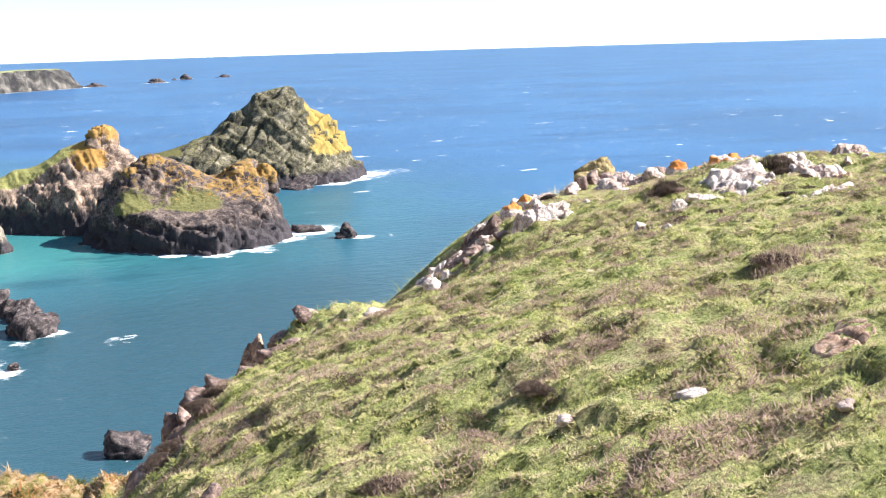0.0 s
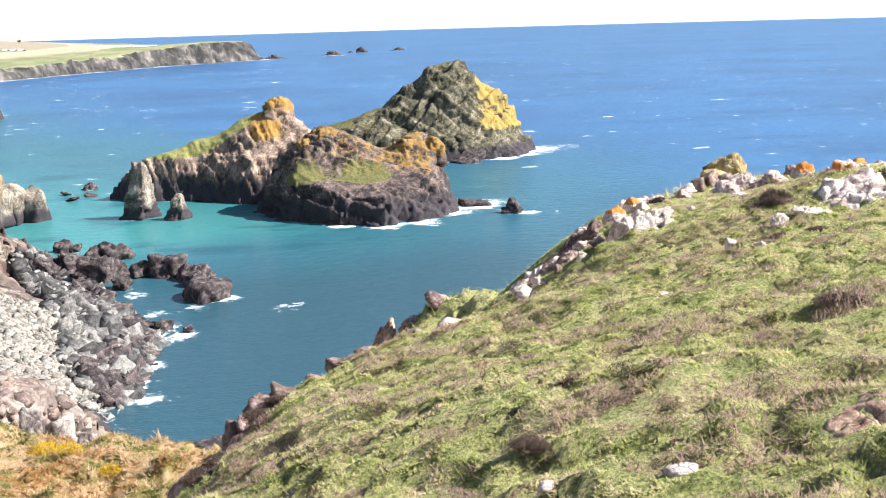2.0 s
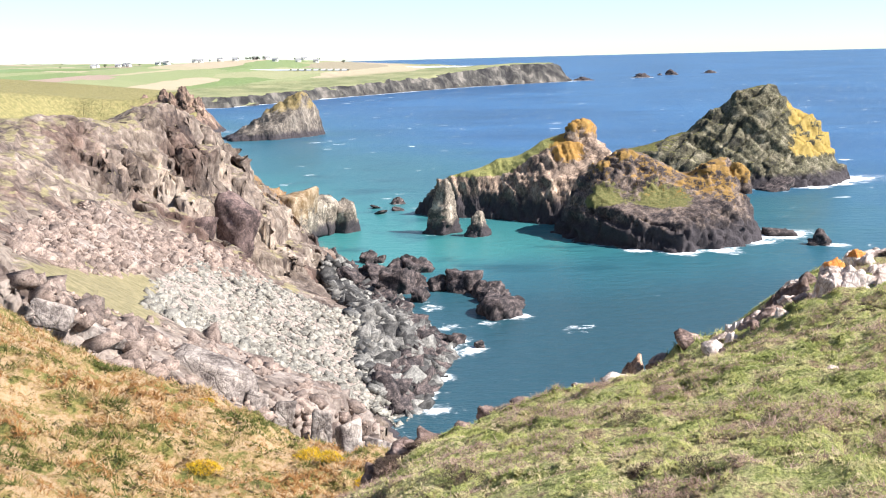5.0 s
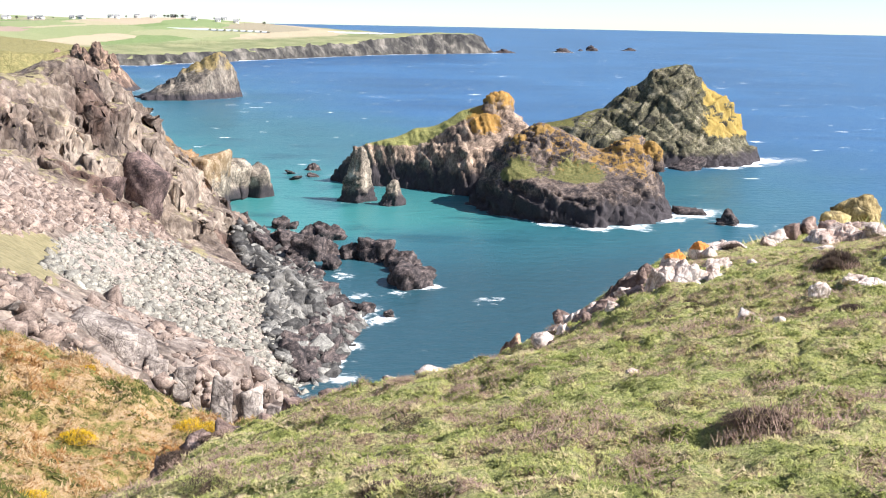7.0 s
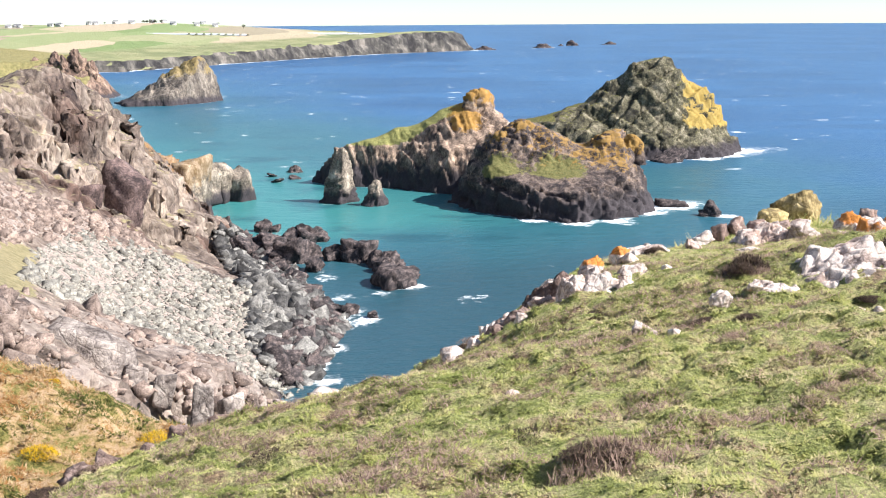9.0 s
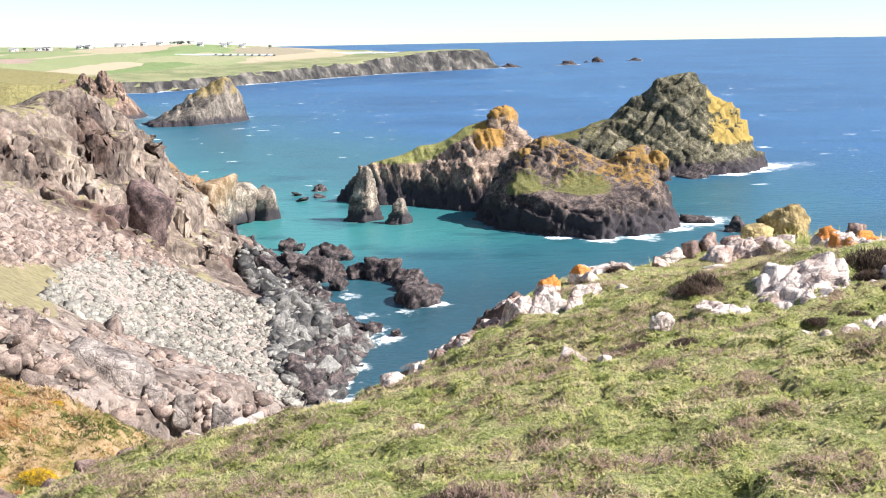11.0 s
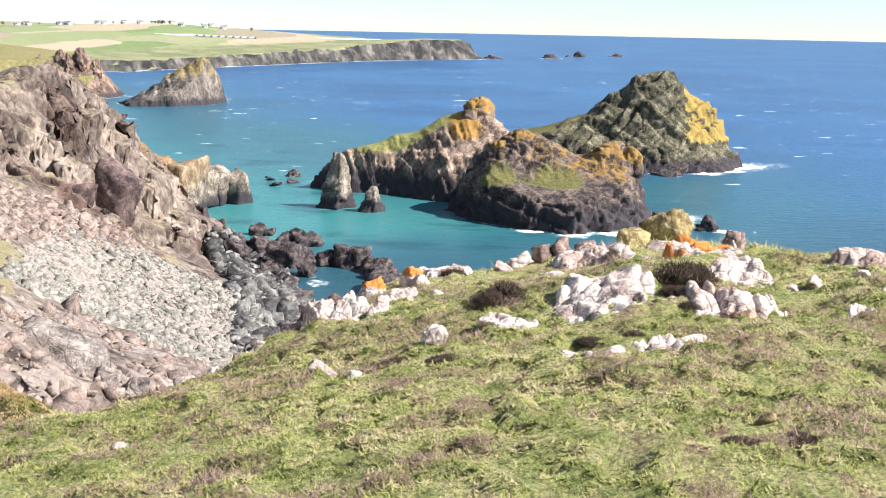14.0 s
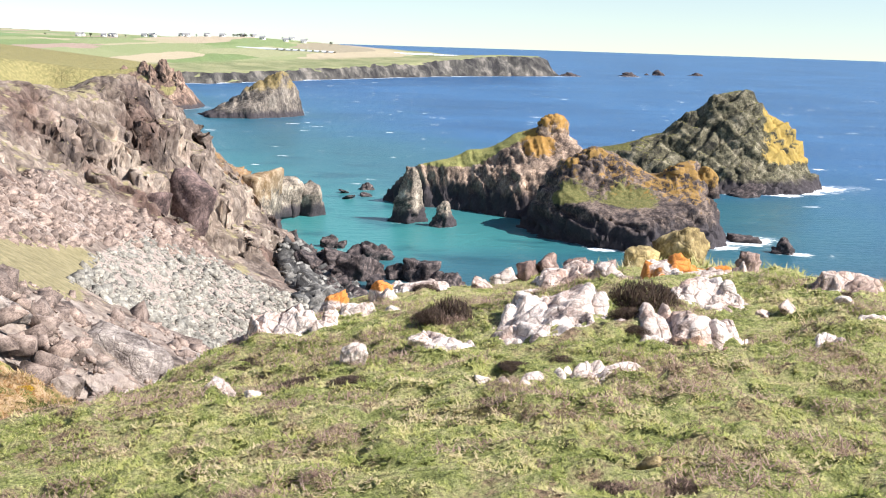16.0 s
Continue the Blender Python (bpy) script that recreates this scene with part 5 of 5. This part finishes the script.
tint = np.clip(rng.normal(0.55, 0.22, len(x)), 0, 1)
tagged(part("heather_mat", blade_mesh("heather_mat", roots, 0.03 + 0.05 * rng.random(len(x)), 0.0022 + 0.002 * rng.random(len(x)), 0.35, rng, tint, 0.4, 1.1, True), HEATH), "low mats of brown heather among the grass", "heather", "", "stuff")

x, y = strew(rng, 620000, -40, 8, 9, 56)
ok = (y > 14) | (x < -3.6)
x, y = x[ok], y[ok]
p = np.stack([x, y, 0 * x], 1)
clump = fractal(p / 2.2, 4, 92)
tint = np.clip(0.45 + 1.3 * fractal(p / 3, 5, 93) + 1.3 * fractal(p / 0.9, 3, 94) + rng.normal(0, 0.17, len(x)), 0, 1)
roots = np.stack([x, y, ground_z(x, y) - 0.02], 1)
size = (0.12 + 0.26 * rng.random(len(x)) ** 2) * (1 + 1.3 * np.clip(clump, -0.6, 1))
ok = (x < -3.4) | (y > 29)
tagged(part("bank_growth", blade_mesh("bank_growth", roots[ok], size[ok], 0.016 + 0.022 * rng.random(ok.sum()), 0.3, rng, tint[ok], 0.4, 1.0, True), BRACKEN), "rust and straw-coloured bracken and grass on the bank", "undergrowth", "", "stuff")
ok = ~ok
tagged(part("slope_grass", blade_mesh("slope_grass", roots[ok], size[ok] * 0.7, 0.008 + 0.01 * rng.random(ok.sum()), 0.2, rng, tint[ok] * 0.8, 0.4, 0.9, True), GRASS), "rough grass on the far side of the knoll", "grass", "", "stuff")


def tuft_mesh(name, seed, twigs, r, h, size, spread=1.0):
    """A low bush: twigs over a dome, thicker at the middle."""
    g = np.random.default_rng(seed)
    a, q = g.uniform(0, 6.283, twigs), np.sqrt(g.random(twigs))
    lump = 1 + 0.35 * np.sin(a * 3 + seed) * g.random(twigs)
    x, y = np.cos(a) * q * r * lump, np.sin(a) * q * r * lump
    z = h * np.sqrt(np.clip(1 - q**2, 0, 1)) * g.random(twigs) ** 0.5
    return blade_mesh(name, np.stack([x, y, z - size * 0.4], 1), size * (0.6 + 0.8 * g.random(twigs)), size * 0.07 * (0.6 + 0.8 * g.random(twigs)), 0.25, g, np.clip(g.normal(0.5, 0.25, twigs), 0, 1), 0.3, 1.1 * spread, True)


TUFTS = [tuft_mesh("heather_clump", 800 + i, 800, 1.0, 0.36, 0.2) for i in range(4)]
DARK_TUFTS = [tuft_mesh("heather_clump", 805 + i, 800, 1.0, 0.36, 0.2) for i in range(3)]


def clump_at(x, y, w, n, label="brown heather clump in the grass", name="heather_clump", group="heather clumps", shapes=TUFTS, material=HEATH, tall=1.0):
    ob = part(name, shapes[n % len(shapes)], material)
    s = w * 0.5
    ob.matrix_world = Matrix.Translation((x, y, float(ground_z(np.array([x]), np.array([y]))[0]) - 0.01)) @ Matrix.Rotation(n * 2.4, 4, "Z") @ Matrix.Diagonal((s, s * 0.75, s * tall, 1))
    return tagged(ob, label, "heather", group)


for n, (x, y, w) in enumerate([(0.78, 4.9, 0.45), (-0.97, 3.4, 0.2), (-1.56, 3.7, 0.2), (-2.37, 3.4, 0.32), (-0.95, 4.6, 0.34), (-1.02, 3.9, 0.24), (0.58, 8.05, 0.2), (-0.76, 2.75, 0.15), (0.64, 4.75, 0.42), (2.58, 9.65, 0.5),
                               (0.57, 7.85, 0.26), (1.51, 5.4, 0.2), (-0.19, 6.6, 0.22), (2.65, 9.5, 0.34), (3.85, 9.4, 0.34), (3.7, 9.25, 0.2), (5.4, 10.25, 0.28), (3.55, 5.95, 0.22), (1.0, 10.35, 0.3), (0.85, 9.4, 0.3), (-2.7, 7.5, 0.3), (-2.78, 6.9, 0.3), (-2.5, 8.0, 0.3), (-2.95, 6.5, 0.24), (-1.9, 8.6, 0.3), (0.3, 10.8, 0.3)]):
    clump_at(x, y, w, n, tall=1.5 if n in (0, 8) else 1.0)
for n in range(330):
    x, y = rng.uniform(-3.2, 6.5), 2.0 + 9.0 * rng.random()
    if y > 8.5 and x > 2:
        continue
    clump_at(x, y, 0.10 + 0.24 * rng.random() ** 2, n, "small brown tuft of heather in the grass", shapes=TUFTS if n % 3 else DARK_TUFTS, material=HEATH if n % 3 else DARK_HEATH, tall=0.7)
DARK = [tuft_mesh("heather_bush", 810 + i, 4200, 1.0, 0.6, 0.2) for i in range(2)]
for n, (x, y, w) in enumerate([(3.92, 9.6, 0.5), (3.82, 9.3, 0.3), (2.62, 9.75, 0.5), (2.5, 9.55, 0.28), (5.4, 10.12, 0.24), (3.82, 8.95, 0.16), (2.25, 12.05, 0.3), (-2.75, 7.6, 0.4), (-3.0, 7.0, 0.4), (-2.55, 8.15, 0.35), (-3.2, 6.4, 0.35), (0.2, 10.7, 0.3), (1.3, 9.4, 0.3), (3.1, 8.15, 0.24), (3.35, 8.2, 0.2), (2.2, 8.0, 0.3), (1.9, 8.15, 0.25), (0.70, 4.95, 0.34), (3.5, 6.0, 0.26), (3.72, 6.02, 0.2), (1.55, 5.4, 0.26), (-1.0, 4.55, 0.36), (-2.4, 3.4, 0.3), (-1.55, 3.7, 0.24)]):
    clump_at(x, y, w, n, "dark bushy heather against the pale rock", "heather_bush", "heather bushes", DARK, DARK_HEATH if n != 2 and n < 7 else HEATH, 1.3 if n in (0, 2) else 0.9 if n < 7 else 0.45)
BUSH = [tuft_mesh("gorse_bush", 820 + i, 1300, 1.0, 0.5, 0.22) for i in range(3)]
for n, (x, y, w) in enumerate([(-12.4, 33.8, 1.3), (-8.6, 35.5, 1.0), (-7.2, 34.0, 0.9), (-11.4, 27.0, 1.0), (-15.5, 43, 1.2), (-17.5, 44.8, 1.0), (-19.5, 46.5, 1.3), (-9.5, 36.2, 1.1), (-14.2, 40.5, 0.7), (-22, 48.5, 1.0)]):
    ob = clump_at(x, y, w, n, "gorse bush in deep yellow bloom", "gorse_bush", "gorse on the bank", BUSH, GORSE, 1.0)
    ob["category"] = "gorse"


# ---------------------------------------------------------------- far village, trees and polytunnels
WALL = Mat("whitewashed_wall", 0.9)
WALL = WALL.done(WALL.ramp(WALL.noise(0.4, 4), (0.3, (0.56, 0.54, 0.50)), (0.7, (0.70, 0.68, 0.64))))
SLATE = Mat("slate_roof", 0.8)
SLATE = SLATE.done(SLATE.ramp(SLATE.noise(0.6, 5), (0.3, (0.20, 0.20, 0.21)), (0.7, (0.32, 0.31, 0.31))))
GLASS = Mat("dark_window", 0.2).done((0.05, 0.06, 0.07))
SHEET = Mat("plastic_sheet", 0.5)
SHEET = SHEET.done(SHEET.ramp(SHEET.noise(0.3, 3), (0.3, (0.66, 0.68, 0.70)), (0.7, (0.82, 0.83, 0.84))))
# leaf colours lightened to stand in for the haze of distance
HAZY_FOLIAGE = leaf_material("hazy_tree_leaves", (0.0, (0.09, 0.11, 0.07)), (0.5, (0.13, 0.15, 0.095)), (1.0, (0.18, 0.19, 0.12)))


def box(x0, x1, y0, y1, z0, z1):
    v = np.array([(x, y, z) for z in (z0, z1) for y in (y0, y1) for x in (x0, x1)], float)
    return v, np.array([(0, 2, 3, 1), (4, 5, 7, 6), (0, 1, 5, 4), (2, 6, 7, 3), (0, 4, 6, 2), (1, 3, 7, 5)])


def far_z(x, y):
    return float(FAR_TOP(np.array([x], float), np.array([y], float))[0])


def house():
    root = new("house")
    v, f = box(-4.5, 4.5, -3, 3, -3, 3.2)
    part("wall", mesh_from("wall", v, f), WALL, root)
    rv = np.array([(-4.8, -3.4, 3.1), (4.8, -3.4, 3.1), (4.8, 3.4, 3.1), (-4.8, 3.4, 3.1), (-4.8, 0, 5.6), (4.8, 0, 5.6)], float)
    me = bpy.data.meshes.new("roof")
    me.from_pydata(rv.tolist(), [], [(0, 1, 5, 4), (2, 3, 4, 5), (0, 4, 3), (1, 2, 5), (3, 2, 1, 0)])
    part("roof", me, SLATE, root, "grey slate roof")
    v, f = box(3.4, 4.3, -0.5, 0.5, 4.6, 6.6)
    part("chimney", mesh_from("chimney", v, f), WALL, root)
    v, f = box(-0.6, 0.6, -3.08, -3.0, 0, 1.2)
    pane = mesh_from("window", v, f)
    for wx, wz in ((-2.8, 0.9), (0, 0.9), (2.8, 0.9)):
        part("window", pane, GLASS, root).location = (wx, 0, wz)
    return tagged(root, "whitewashed far house with a slate roof", "house", "houses on the skyline")


first = house()
spots = []
g = np.random.default_rng(55)
for n in range(18):
    spots.append((-760 + n * 24 + g.uniform(-7, 7), 1900 + g.uniform(-60, 90), g.uniform(-40, 40)))
for n, (hx, hy, a) in enumerate(spots):
    m = pose(hx, hy, far_z(hx, hy) + 0.5, 0, 0, a)
    if n == 0:
        first.matrix_basis = m
    else:
        copy_thing(first, m)


def tree_mesh(seed, h):
    g = np.random.default_rng(seed)
    n = 420
    d = g.normal(size=(n, 3))
    d /= np.linalg.norm(d, axis=1)[:, None]
    lump = 0.75 + 0.35 * g.random(n)
    c = d * lump[:, None] * (h * 0.42, h * 0.42, h * 0.32) + (0, 0, h * 0.62)
    c[:, 0] += h * 0.12 * np.sin(d[:, 1] * 5 + seed)
    return blade_mesh("crown", c, h * (0.10 + 0.08 * g.random(n)), h * (0.035 + 0.02 * g.random(n)), 0.4, g, g.random(n), 0.5, 1.4)


BARK = Mat("bark", 0.9)
BARK = BARK.done(BARK.ramp(BARK.noise(2, 4), (0.3, (0.06, 0.05, 0.04)), (0.7, (0.13, 0.11, 0.09))))


def tree(seed, h):
    root = new("tree")
    part("trunk", pinnacle("trunk", 0, 0, h * 0.05, h * 0.05, h * 0.7, seed, 0.4, 0.03, (0.2, 0), 8, 8, -1, 0, 3), BARK, root)
    part("crown", tree_mesh(seed, h), HAZY_FOLIAGE, root)
    return tagged(root, "dark windswept tree on the skyline", "tree", "trees on the skyline")


kinds = [tree(900 + i, 3.6 + 1.0 * i) for i in range(3)]
tree_spots = [(-800 + n * 44 + g.uniform(-9, 9), 1915 + g.uniform(-40, 60)) for n in range(12)] + [(-480 + g.uniform(-16, 16), 1945 + g.uniform(-10, 20)) for n in range(8)]
for n, (tx, ty) in enumerate(tree_spots):
    m = pose(tx, ty, far_z(tx, ty) + 0.5, 0, 0, n * 50)
    if n < 3:
        kinds[n].matrix_basis = m
    else:
        copy_thing(kinds[n % 3], m)

# polytunnels in one field, and hedges
u = np.linspace(0, np.pi, 9)
V = np.concatenate([np.stack([np.cos(u) * 4, 0 * u + yy, np.sin(u) * 2.4 - 1.2], 1) for yy in (-45, 45)])
F = np.stack([np.arange(8), np.arange(8) + 1, np.arange(8) + 10, np.arange(8) + 9], 1)
tunnel = mesh_from("polytunnel", V, F, True)
for n in range(9):
    tx, ty = -385 + n * 9.5, 1640 + n * 3
    ob = part("polytunnel", tunnel, SHEET)
    ob.matrix_world = pose(tx, ty, far_z(tx, ty) - 0.2, 0, 0, 65)
    tagged(ob, "long white polytunnel in a far field", "polytunnel", "polytunnels")
for n in range(6):
    tx, ty = -190 + n * 16, 1860 + n * 5
    ob = part("polytunnel", tunnel, SHEET)
    ob.matrix_world = pose(tx, ty, far_z(tx, ty) + 0.4, 0, 0, 80)
    tagged(ob, "long white polytunnel in a far field", "polytunnel", "polytunnels")
